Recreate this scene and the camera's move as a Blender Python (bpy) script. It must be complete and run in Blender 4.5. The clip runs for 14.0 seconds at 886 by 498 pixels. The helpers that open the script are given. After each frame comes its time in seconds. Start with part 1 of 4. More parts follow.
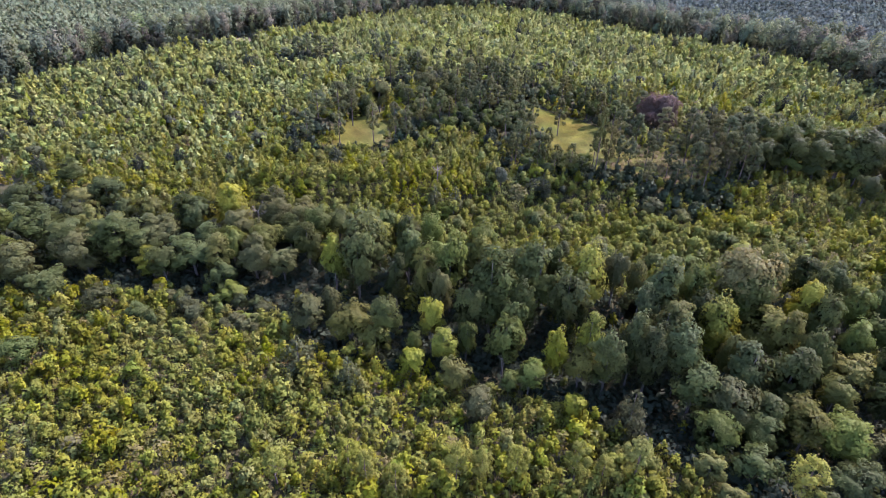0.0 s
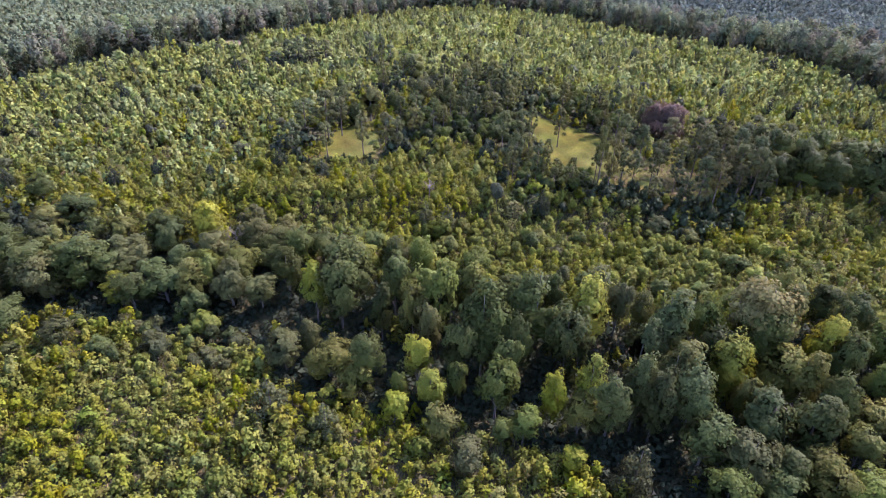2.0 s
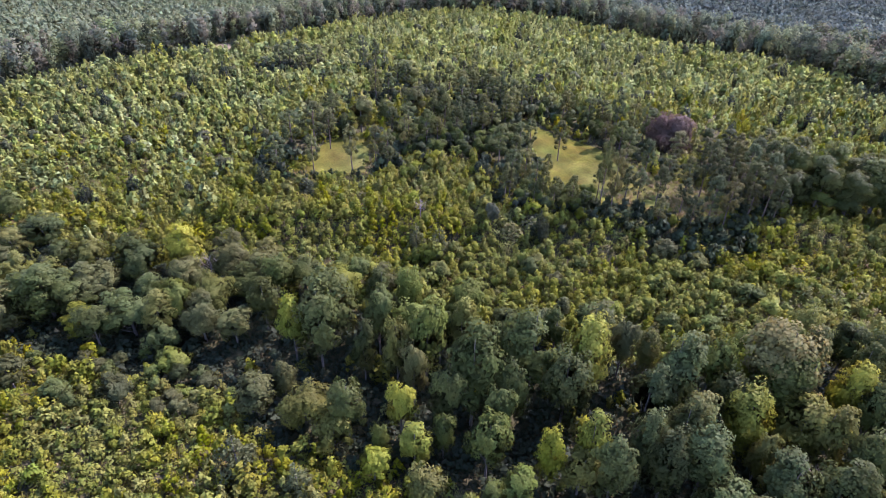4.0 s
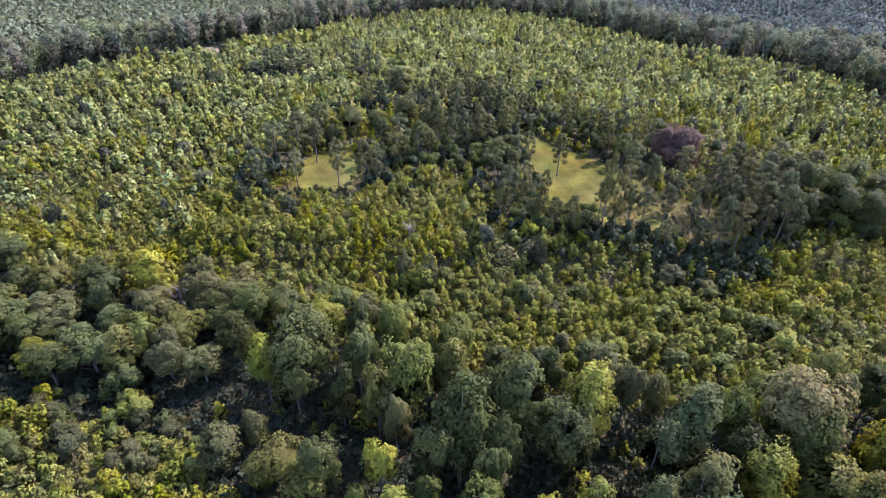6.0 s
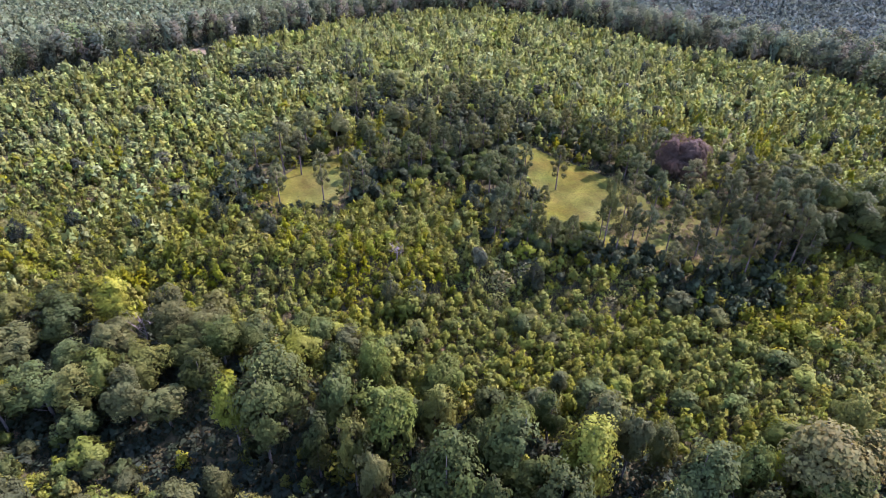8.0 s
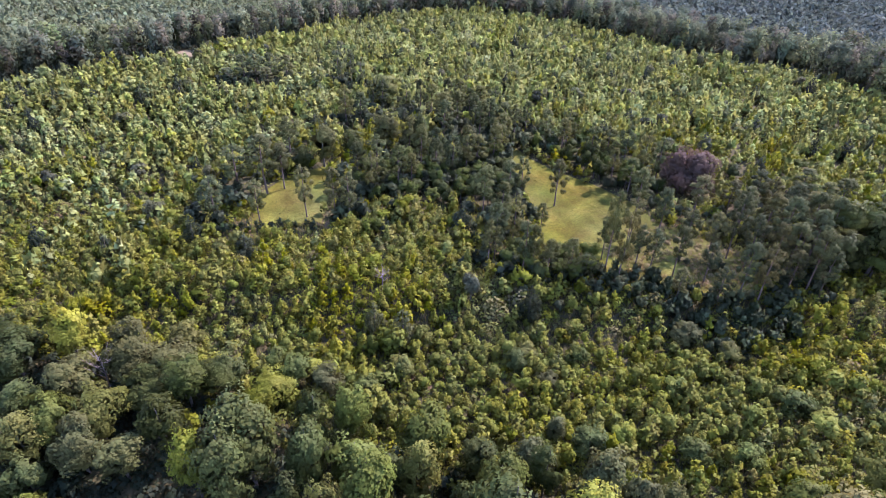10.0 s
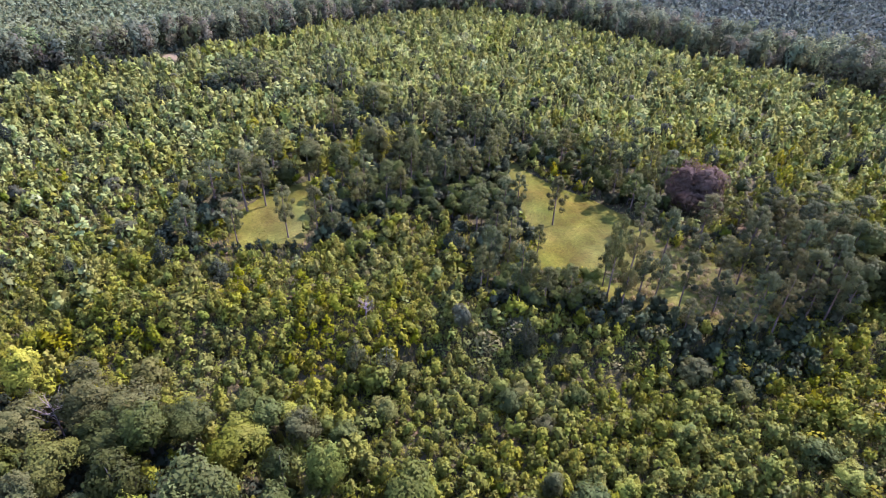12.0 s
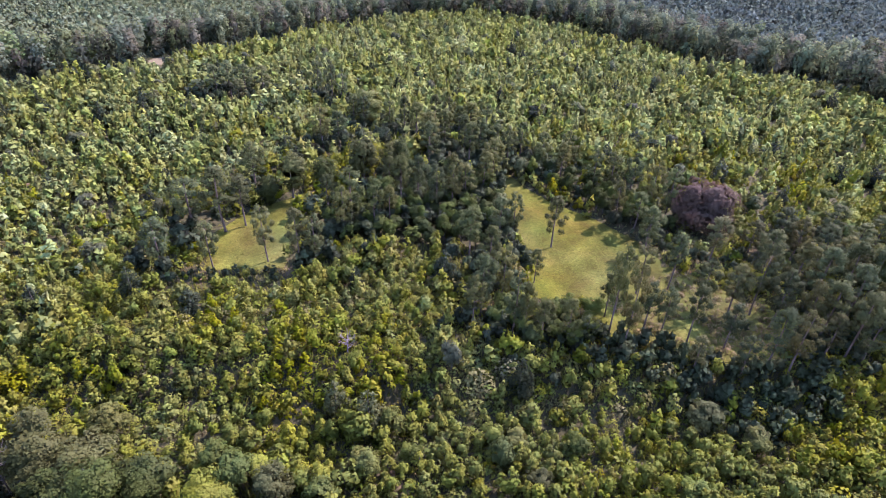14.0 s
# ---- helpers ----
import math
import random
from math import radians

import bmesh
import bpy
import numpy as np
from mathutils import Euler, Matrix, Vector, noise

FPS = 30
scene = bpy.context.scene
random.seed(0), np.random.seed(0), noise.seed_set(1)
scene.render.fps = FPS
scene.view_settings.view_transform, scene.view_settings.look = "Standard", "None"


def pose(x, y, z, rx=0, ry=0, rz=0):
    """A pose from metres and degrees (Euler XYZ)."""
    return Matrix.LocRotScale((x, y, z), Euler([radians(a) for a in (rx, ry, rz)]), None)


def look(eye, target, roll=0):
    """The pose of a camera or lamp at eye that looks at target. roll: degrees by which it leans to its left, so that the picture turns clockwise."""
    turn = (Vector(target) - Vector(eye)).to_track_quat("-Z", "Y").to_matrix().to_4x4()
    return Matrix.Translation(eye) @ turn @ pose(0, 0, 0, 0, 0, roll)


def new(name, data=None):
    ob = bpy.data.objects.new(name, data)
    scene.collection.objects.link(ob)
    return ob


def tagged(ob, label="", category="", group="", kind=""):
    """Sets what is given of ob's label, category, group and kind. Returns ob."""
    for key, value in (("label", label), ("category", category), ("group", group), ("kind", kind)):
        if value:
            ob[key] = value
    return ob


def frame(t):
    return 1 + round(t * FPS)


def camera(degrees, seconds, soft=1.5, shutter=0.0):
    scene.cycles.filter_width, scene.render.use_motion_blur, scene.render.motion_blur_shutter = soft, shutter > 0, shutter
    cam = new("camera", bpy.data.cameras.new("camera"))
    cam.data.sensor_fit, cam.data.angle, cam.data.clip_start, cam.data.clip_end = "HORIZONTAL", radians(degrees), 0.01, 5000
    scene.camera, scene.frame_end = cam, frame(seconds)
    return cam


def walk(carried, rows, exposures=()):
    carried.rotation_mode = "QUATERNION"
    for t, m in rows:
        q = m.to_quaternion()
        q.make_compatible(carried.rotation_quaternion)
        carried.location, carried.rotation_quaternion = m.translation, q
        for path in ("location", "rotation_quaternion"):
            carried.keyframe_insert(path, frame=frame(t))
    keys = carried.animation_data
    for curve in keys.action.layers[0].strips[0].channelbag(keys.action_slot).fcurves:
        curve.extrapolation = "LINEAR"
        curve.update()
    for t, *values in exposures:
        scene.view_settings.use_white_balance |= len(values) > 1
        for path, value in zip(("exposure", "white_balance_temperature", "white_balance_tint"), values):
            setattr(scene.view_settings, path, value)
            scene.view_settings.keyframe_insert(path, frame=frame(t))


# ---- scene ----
cam = camera(73.2, 14.0, soft=0.8)
METRES, EYE, TILT, LEAN, TURN = 85.1, 80.0, 0.0, 0.0, -0.5
EXPOSURE, KELVIN, TINT = 2.55, 5780, 45.5
ROWS = [
    (0.0, 0.0, 0.0, 0.0, 0.92, -32.86, -1.42),
    (0.5, 0.007, 0.0363, -0.0016, 0.96, -32.9, -1.42),
    (1.0, 0.0142, 0.0727, -0.003, 1.0, -32.94, -1.43),
    (1.5, 0.0214, 0.1092, -0.0041, 1.04, -32.98, -1.42),
    (2.0, 0.0285, 0.1458, -0.0048, 1.07, -33.03, -1.4),
    (2.5, 0.0351, 0.1826, -0.0052, 1.11, -33.06, -1.4),
    (3.0, 0.0417, 0.2197, -0.0051, 1.17, -33.11, -1.41),
    (5.5, 0.0754, 0.4037, -0.0077, 1.37, -33.28, -1.5),
    (6.0, 0.0817, 0.4398, -0.0078, 1.41, -33.37, -1.51),
    (6.5, 0.0879, 0.4756, -0.0089, 1.44, -33.45, -1.53),
    (7.0, 0.0942, 0.5109, -0.0105, 1.46, -33.52, -1.54),
    (7.5, 0.1005, 0.5459, -0.012, 1.47, -33.59, -1.57),
    (8.0, 0.1067, 0.5806, -0.0134, 1.48, -33.66, -1.59),
    (10.5, 0.1375, 0.7521, -0.0217, 1.58, -33.95, -1.68),
    (11.0, 0.1433, 0.7856, -0.0226, 1.58, -34.01, -1.69),
    (11.5, 0.1491, 0.819, -0.0242, 1.59, -34.04, -1.69),
    (12.0, 0.1551, 0.8524, -0.0255, 1.62, -34.08, -1.7),
    (12.5, 0.1607, 0.8855, -0.0259, 1.65, -34.14, -1.72),
    (13.0, 0.1664, 0.9183, -0.0271, 1.69, -34.16, -1.72),
    (13.5, 0.1721, 0.9509, -0.0283, 1.71, -34.19, -1.72),
    (14.0, 0.1776, 0.9835, -0.0295, 1.72, -34.22, -1.74),
]
walk(cam, [(t, pose(0, 0, EYE, TILT, LEAN, TURN) @ pose(METRES * x, METRES * y, METRES * z, 90 + pitch, roll, yaw)) for t, x, y, z, yaw, pitch, roll in ROWS],
     exposures=((0.0, EXPOSURE, KELVIN, TINT), (14.0, EXPOSURE, KELVIN, TINT)))

# ---- light ----
SUN_EL, SUN_AZ = 48.0, 53.0          # degrees above the horizon, degrees from ahead (+y) towards +x
world = bpy.data.worlds.new("sky")
scene.world = world
world.use_nodes = True
wn = world.node_tree.nodes
sky = wn.new("ShaderNodeTexSky")
sky.sky_type, sky.sun_disc = "NISHITA", False
sky.sun_elevation, sky.sun_rotation = radians(SUN_EL), radians(SUN_AZ)
sky.dust_density, sky.air_density, sky.ozone_density = 0.4, 1.7, 3.5
wn["Background"].inputs["Strength"].default_value = 0.15
world.node_tree.links.new(sky.outputs[0], wn["Background"].inputs[0])
sun = new("sun", bpy.data.lights.new("sun", "SUN"))
sun.data.energy, sun.data.angle, sun.data.color = 3.75, radians(0.53), (1.0, 0.91, 0.80)
se, sa = radians(SUN_EL), radians(SUN_AZ)
sun.matrix_world = look((200 * math.cos(se) * math.sin(sa), 200 * math.cos(se) * math.cos(sa), 200 * math.sin(se)), (0, 0, 0))


# ---- materials ----
def shader(name):
    m = bpy.data.materials.new(name)
    m.use_nodes = True
    nt = m.node_tree
    return m, nt, nt.nodes["Principled BSDF"], nt.nodes["Material Output"]


def node(nt, kind, **values):
    n = nt.nodes.new(kind)
    for key, value in values.items():
        n.inputs[key].default_value = value
    return n


def noise_at(nt, coord, scale, detail=3.0):
    n = node(nt, "ShaderNodeTexNoise", Scale=scale, Detail=detail)
    nt.links.new(coord, n.inputs["Vector"])
    return n.outputs["Fac"]


def span(nt, fac, lo, hi, a=0.3, b=0.7):
    n = node(nt, "ShaderNodeMapRange")
    for key, value in (("From Min", a), ("From Max", b), ("To Min", lo), ("To Max", hi)):
        n.inputs[key].default_value = value
    nt.links.new(fac, n.inputs["Value"])
    return n.outputs[0]


def foliage(name, through_leaf, patch, rough=0.55, hue=0.012, gloss=0.12, speckle=0.12, lumps=0.16, grain=0.2):
    """Leaves in the object's own colour: single sprays, whole plants and patches differ in hue and lightness. The light
    follows the way in which each spray's bough faces."""
    m, nt, bsdf, out = shader(name)
    info = nt.nodes.new("ShaderNodeObjectInfo")
    geo = nt.nodes.new("ShaderNodeNewGeometry")
    way, tone = nt.nodes.new("ShaderNodeAttribute"), nt.nodes.new("ShaderNodeAttribute")
    way.attribute_name, tone.attribute_name = "bough", "tone"
    turn = nt.nodes.new("ShaderNodeVectorTransform")
    turn.vector_type, turn.convert_from, turn.convert_to = "NORMAL", "OBJECT", "WORLD"
    nt.links.new(way.outputs["Vector"], turn.inputs[0])
    flat = nt.nodes.new("ShaderNodeVectorMath")
    flat.operation = "NORMALIZE"
    nt.links.new(turn.outputs[0], flat.inputs[0])
    nt.links.new(flat.outputs[0], bsdf.inputs["Normal"])
    split = nt.nodes.new("ShaderNodeSeparateXYZ")
    nt.links.new(tone.outputs["Vector"], split.inputs[0])

    def sums(op, a, b):
        n = node(nt, "ShaderNodeMath")
        n.operation = op
        for socket, v in zip(n.inputs, (a, b)):
            if isinstance(v, float):
                socket.default_value = v
            else:
                nt.links.new(v, socket)
        return n.outputs[0]

    pos = geo.outputs["Position"]
    far = noise_at(nt, pos, 0.035, 2.0)
    value = sums("MULTIPLY", span(nt, geo.outputs["Random Per Island"], 1 - grain, 1 + grain, 0, 1), span(nt, noise_at(nt, pos, patch, 2.0), 1 - lumps, 1 + lumps))
    value = sums("MULTIPLY", value, span(nt, noise_at(nt, pos, 4.5, 2.0), 1 - speckle, 1 + speckle, 0.35, 0.65))
    value = sums("MULTIPLY", value, sums("ADD", split.outputs[0], 1.0))
    hues = sums("ADD", span(nt, noise_at(nt, pos, 0.33, 3.0), 0.5 + hue, 0.5 - hue), span(nt, far, -0.6 * hue, 0.6 * hue))
    hues = sums("ADD", hues, split.outputs[1])
    hsv = nt.nodes.new("ShaderNodeHueSaturation")
    nt.links.new(value, hsv.inputs["Value"])
    nt.links.new(hues, hsv.inputs["Hue"])
    nt.links.new(sums("ADD", span(nt, far, 1.08, 0.9), split.outputs[2]), hsv.inputs["Saturation"])
    nt.links.new(info.outputs["Color"], hsv.inputs["Color"])
    nt.links.new(hsv.outputs[0], bsdf.inputs["Base Color"])
    bsdf.inputs["Roughness"].default_value = rough
    bsdf.inputs["Specular IOR Level"].default_value = gloss
    leaf = nt.nodes.new("ShaderNodeBsdfTranslucent")
    warm = nt.nodes.new("ShaderNodeHueSaturation")
    warm.inputs["Hue"].default_value, warm.inputs["Value"].default_value = 0.492, 1.0
    nt.links.new(hsv.outputs[0], warm.inputs["Color"])
    nt.links.new(warm.outputs[0], leaf.inputs["Color"])
    nt.links.new(flat.outputs[0], leaf.inputs["Normal"])
    both = node(nt, "ShaderNodeMixShader", Fac=through_leaf)
    nt.links.new(bsdf.outputs[0], both.inputs[1])
    nt.links.new(leaf.outputs[0], both.inputs[2])
    nt.links.new(both.outputs[0], out.inputs[0])
    return m


def bark(name, dark, light):
    m, nt, bsdf, out = shader(name)
    geo = nt.nodes.new("ShaderNodeNewGeometry")
    stretch = node(nt, "ShaderNodeMapping", Scale=(3.0, 3.0, 0.5))
    nt.links.new(geo.outputs["Position"], stretch.inputs["Vector"])
    ramp = nt.nodes.new("ShaderNodeMix")
    ramp.data_type = "RGBA"
    ramp.inputs[6].default_value, ramp.inputs[7].default_value = (*dark, 1), (*light, 1)
    fac = noise_at(nt, stretch.outputs[0], 2.0, 5.0)
    nt.links.new(span(nt, fac, 0, 1), ramp.inputs[0])
    nt.links.new(ramp.outputs[2], bsdf.inputs["Base Color"])
    bump = node(nt, "ShaderNodeBump", Strength=0.5, Distance=0.05)
    nt.links.new(fac, bump.inputs["Height"])
    nt.links.new(bump.outputs[0], bsdf.inputs["Normal"])
    bsdf.inputs["Roughness"].default_value = 0.9
    return m


BARE_EARTH = (-113.0, 350.0)       # a bare patch at the field's far corner


def soil():
    """Field soil: leaf litter, dry straw and red-brown earth, with a grain and large patches."""
    m, nt, bsdf, out = shader("field_soil")
    pos = nt.nodes.new("ShaderNodeNewGeometry").outputs["Position"]
    a, b = nt.nodes.new("ShaderNodeMix"), nt.nodes.new("ShaderNodeMix")
    a.data_type = b.data_type = "RGBA"
    a.inputs[6].default_value, a.inputs[7].default_value = (0.018, 0.020, 0.009, 1), (0.050, 0.043, 0.020, 1)
    b.inputs[7].default_value = (0.17, 0.105, 0.06, 1)
    grain = noise_at(nt, pos, 1.3, 6.0)
    nt.links.new(span(nt, grain, 0, 1), a.inputs[0])
    nt.links.new(a.outputs[2], b.inputs[6])
    nt.links.new(span(nt, noise_at(nt, pos, 0.13, 4.0), 0, 0.6, 0.64, 0.74), b.inputs[0])
    c = nt.nodes.new("ShaderNodeMix")
    c.data_type = "RGBA"
    c.inputs[7].default_value = (0.095, 0.078, 0.046, 1)
    away = nt.nodes.new("ShaderNodeVectorMath")
    away.operation = "DISTANCE"
    away.inputs[1].default_value = (*BARE_EARTH, -8.0)
    nt.links.new(pos, away.inputs[0])
    nt.links.new(span(nt, away.outputs["Value"], 1, 0, 5.5, 7.5), c.inputs[0])
    nt.links.new(b.outputs[2], c.inputs[6])
    nt.links.new(c.outputs[2], bsdf.inputs["Base Color"])
    bump = node(nt, "ShaderNodeBump", Strength=0.6, Distance=0.15)
    nt.links.new(grain, bump.inputs["Height"])
    nt.links.new(bump.outputs[0], bsdf.inputs["Normal"])
    bsdf.inputs["Roughness"].default_value = 0.95
    bsdf.inputs["Specular IOR Level"].default_value = 0.05
    return m


LEAF = foliage("broad_leaves", 0.5, 0.3, 0.6, 0.012, 0.06, 0.08, 0.16, 0.12)
BROAD_LEAF = foliage("thick_leaves", 0.36, 0.3, 0.6, 0.012, 0.06, 0.1, 0.16, 0.16)
NEEDLE = foliage("pine_needles", 0.48, 0.36, 0.65, 0.010, 0.06, 0.08, 0.16, 0.12)
FAR_LEAF = foliage("distant_leaves", 0.5, 0.07, 0.75, 0.016, 0.03, 0.05, 0.26, 0.08)
GRASS = foliage("meadow_grass", 0.3, 0.12, 0.8, 0.014, 0.04, 0.15, 0.25)
PINE_BARK = bark("pine_bark", (0.032, 0.024, 0.019), (0.105, 0.070, 0.052))
GREY_BARK = bark("grey_bark", (0.03, 0.026, 0.022), (0.085, 0.075, 0.062))
SOIL = soil()

# ---- terrain ----
rng = np.random.default_rng(7)


def step(v, a, b):
    s = np.clip((np.asarray(v, float) - a) / (b - a), 0, 1)
    return s * s * (3 - 2 * s)


def ground_z(x, y):
    """Height of the ground: a field, the grove's knoll, the wooded ravine before it and the fall of the land behind."""
    x, y = np.asarray(x, float), np.asarray(y, float)
    knoll = 5.5 * step(y, 151, 164) * (1 - step(y, 240, 310)) * step(x, -70, -46) * (1 - step(x, 105, 145))
    ravine = -3.4 * np.exp(-((y - 103 + 0.22 * x) / 15) ** 2)
    fall = -10 * step(y, 310, 500) - 6 * step(y, 480, 900)
    return -6 + knoll + ravine + fall + 0.35 * np.sin(x / 11 + 1) * np.sin(y / 13)


def mesh_of(name, verts, faces, material):
    me = bpy.data.meshes.new(name)
    me.from_pydata(verts, [], faces)
    me.materials.append(material)
    return me


def tri_mesh(name, sprays, material):
    """A mesh of loose leaf sprays, from an array of n x 5 vectors: three corners, the way the bough faces, and its tone."""
    me = bpy.data.meshes.new(name)
    n = len(sprays)
    me.vertices.add(3 * n)
    me.vertices.foreach_set("co", np.ascontiguousarray(sprays[:, :3], np.float32).ravel())
    me.loops.add(3 * n)
    me.loops.foreach_set("vertex_index", np.arange(3 * n, dtype=np.int32))
    me.polygons.add(n)
    me.polygons.foreach_set("loop_start", np.arange(0, 3 * n, 3, dtype=np.int32))
    me.update(calc_edges=True)
    for k, key in ((3, "bough"), (4, "tone")):
        me.attributes.new(key, "FLOAT_VECTOR", "FACE").data.foreach_set("vector", np.ascontiguousarray(sprays[:, k], np.float32).ravel())
    me.materials.append(material)
    return me


def axis(dense_a, dense_b, pitch, reach):
    near = np.arange(dense_a, dense_b + pitch, pitch)
    out = np.array([20, 60, 150, 400, 1000, 2200, reach], float)
    return np.concatenate([(dense_a - out)[::-1], near, dense_b + pitch + out])


gx, gy = axis(-300, 360, 5.0, 4600), axis(-60, 660, 5.0, 4600)
X, Y = np.meshgrid(gx, gy)
Z = ground_z(X, Y)
nx = len(gx)
quads = [(j * nx + i, j * nx + i + 1, (j + 1) * nx + i + 1, (j + 1) * nx + i) for j in range(len(gy) - 1) for i in range(nx - 1)]
ground = new("ground", mesh_of("ground", np.stack([X, Y, Z], -1).reshape(-1, 3).tolist(), quads, SOIL))
tagged(ground, "rolling field soil with dry straw and bare reddish patches", "ground", kind="structure")


# ---- leaf clouds ----
def unit(v):
    return v / np.maximum(np.linalg.norm(v, axis=-1, keepdims=True), 1e-9)


def sprays_of(corners, facing):
    """Leaf sprays with an even tone, from their corners and the way their boughs face."""
    return np.concatenate([np.stack(corners, 1), unit(facing)[:, None], np.zeros((len(facing), 1, 3))], 1)


def clumps(at, facing, size, slim=0.8, loose=0.6, own=0.8):
    """One leaf spray (a triangle) at each place, facing roughly the way given."""
    n = len(at)
    f = unit(facing + loose * rng.normal(size=(n, 3)))
    u = unit(np.cross(f, rng.normal(size=(n, 3))))
    v = np.cross(f, u)
    s = (np.asarray(size) * rng.uniform(0.6, 1.35, n))[:, None]
    return sprays_of((at + s * u, at - 0.6 * s * u + slim * s * v, at - 0.6 * s * u - slim * s * v), unit(facing) + own * f)


def shoots(at, facing, rise, size, slim=0.36):
    """Upswept shoots: slim blades that grow outwards and up, facing outwards."""
    n = len(at)
    w = unit(0.55 * facing + np.array([0, 0, 1.0]) * rise + 0.28 * rng.normal(size=(n, 3)))
    v = unit(np.cross(w, facing + 0.5 * rng.normal(size=(n, 3))))
    k = (np.asarray(size) * rng.uniform(0.7, 1.4, n))[:, None]
    return sprays_of((at + 1.25 * k * w, at - 0.55 * k * w + slim * 1.5 * k * v, at - 0.55 * k * w - slim * 1.5 * k * v), facing + np.array([0, 0, 0.5]))


def ball(n):
    return unit(rng.normal(size=(n, 3)))


def lobes_crown(n, radius, bottom, height, lobes, size, twigs=8):
    """A broad-leaved crown: boughs' lobes, each of several smaller ones, with clumps on their outer sides."""
    mid, half = 0.5 * (bottom + height), 0.5 * (height - bottom)
    d = ball(lobes)
    d[:, 2] = np.linspace(-0.95, 0.98, lobes) + rng.normal(0, 0.1, lobes)
    d[:, :2] = unit(d[:, :2]) * np.sqrt(np.clip(1.1 - np.clip(d[:, 2:], -0.5, 1) ** 2, 0.05, 1))
    shell = rng.uniform(0.36, 0.62, (lobes, 1))
    cen = d * shell * np.array([radius, radius, half]) + np.array([0, 0, mid])
    rad = rng.uniform(0.32, 0.48, lobes) * radius
    way = ball(lobes * twigs) * np.array([1, 1, 0.95]) * rng.uniform(0.75, 1.25, (lobes * twigs, 1))
    sub = np.repeat(cen, twigs, 0) + way * np.repeat(rad, twigs)[:, None] * 0.7
    sub_r = np.repeat(rad, twigs) * rng.uniform(0.26, 0.5, lobes * twigs)
    which = rng.integers(0, len(sub), 4 * n)
    out = ball(4 * n)
    out[:, 2] = np.where(rng.random(4 * n) < 0.7, np.abs(out[:, 2]), out[:, 2])
    p = sub[which] + out * (sub_r[which] * rng.uniform(0.72, 1.2, 4 * n))[:, None]
    q = (p[:, None, :] - sub[None]) / sub_r[None, :, None]
    free = (np.sum(q * q, -1) < 0.42).sum(1) == 0
    p, out = p[free][:n], out[free][:n]
    bulge = unit((p - np.array([0, 0, mid])) / np.array([radius, radius, half]))
    leafy = clumps(p, 0.7 * out + 1.2 * bulge + np.array([0, 0, 0.05]), size, 0.75, 0.7, 0.7)
    k = n // 5
    at = cen[rng.integers(0, lobes, k)] + ball(k) * rng.uniform(0.1, 0.65, (k, 1)) * np.mean(rad)
    return np.concatenate([leafy, clumps(at, at - np.array([0, 0, mid - 1.0]), 1.7 * size, 0.75, 0.9)]), cen


def tube(path, radii, sides=6):
    verts, faces = [], []
    for k, (p, r) in enumerate(zip(path, radii)):
        for i in range(sides):
            a = 2 * math.pi * i / sides
            verts.append((p[0] + r * math.cos(a), p[1] + r * math.sin(a), p[2]))
            if k:
                j = (i + 1) % sides
                faces.append(((k - 1) * sides + i, (k - 1) * sides + j, k * sides + j, k * sides + i))
    faces.append(tuple(range(len(verts) - sides, len(verts))))
    return verts, faces


def tubes(name, list_of_tubes, material):
    verts, faces = [], []
    for v, f in list_of_tubes:
        k = len(verts)
        verts += v
        faces += [tuple(k + i for i in q) for q in f]
    return mesh_of(name, verts, faces, material)


def bough(start, end, r):
    mid = [0.5 * (s + e) for s, e in zip(start, end)]
    mid[2] -= 0.06 * abs(end[2] - start[2]) + 0.1
    return tube([start, mid, end], [r, 0.7 * r, 0.3 * r], 5)


def limb(name, start, end, r, material):
    return tubes(name, [bough(start, end, r)], material)


def hardwood_parts(k):
    """Crown, trunk and limbs of a broad-leaved tree, 22 m high with a crown of 6 m radius."""
    tris, cen = lobes_crown(5600, 6.0, 1.2 + (k % 3), 21.3, 18 + 3 * (k % 4), 0.28)
    lean = rng.uniform(-0.5, 0.5, 2)
    path = [(lean[0] * q * q, lean[1] * q * q, 22 * q * 0.8 - 0.4) for q in (0, 0.1, 0.35, 0.7, 1)]
    made = [("crown", tri_mesh("crown", tris, BROAD_LEAF)), ("trunk", tubes("trunk", [tube(path, (0.42, 0.32, 0.26, 0.16, 0.06), 8)], GREY_BARK))]
    for c in cen[:5]:
        made.append(("limb", limb("limb", (0.1 * lean[0], 0.1 * lean[1], max(3.5, c[2] - 3.5 - 0.35 * math.hypot(c[0], c[1]))), tuple(c), 0.14, GREY_BARK)))
    return made


def low_tree_parts(k, n=3600, leaf=0.21):
    """Crown, trunk and limbs of a low bushy tree, 10 m high with a crown of 4 m radius that starts near the ground."""
    tris, cen = lobes_crown(n, 4.0, 0.6 + 0.4 * (k % 3), 9.7, 11 + 2 * (k % 4), leaf)
    trunk = tubes("trunk", [tube([(0, 0, -0.4), (0.1, 0, 1.5), (0.1, 0.2, 7)], (0.24, 0.18, 0.05), 7)], GREY_BARK)
    made = [("crown", tri_mesh("crown", tris, BROAD_LEAF)), ("trunk", trunk)]
    return made + [("limb", limb("limb", (0.05, 0, max(0.8, c[2] - 2.5)), tuple(c), 0.08, GREY_BARK)) for c in cen[:4]]


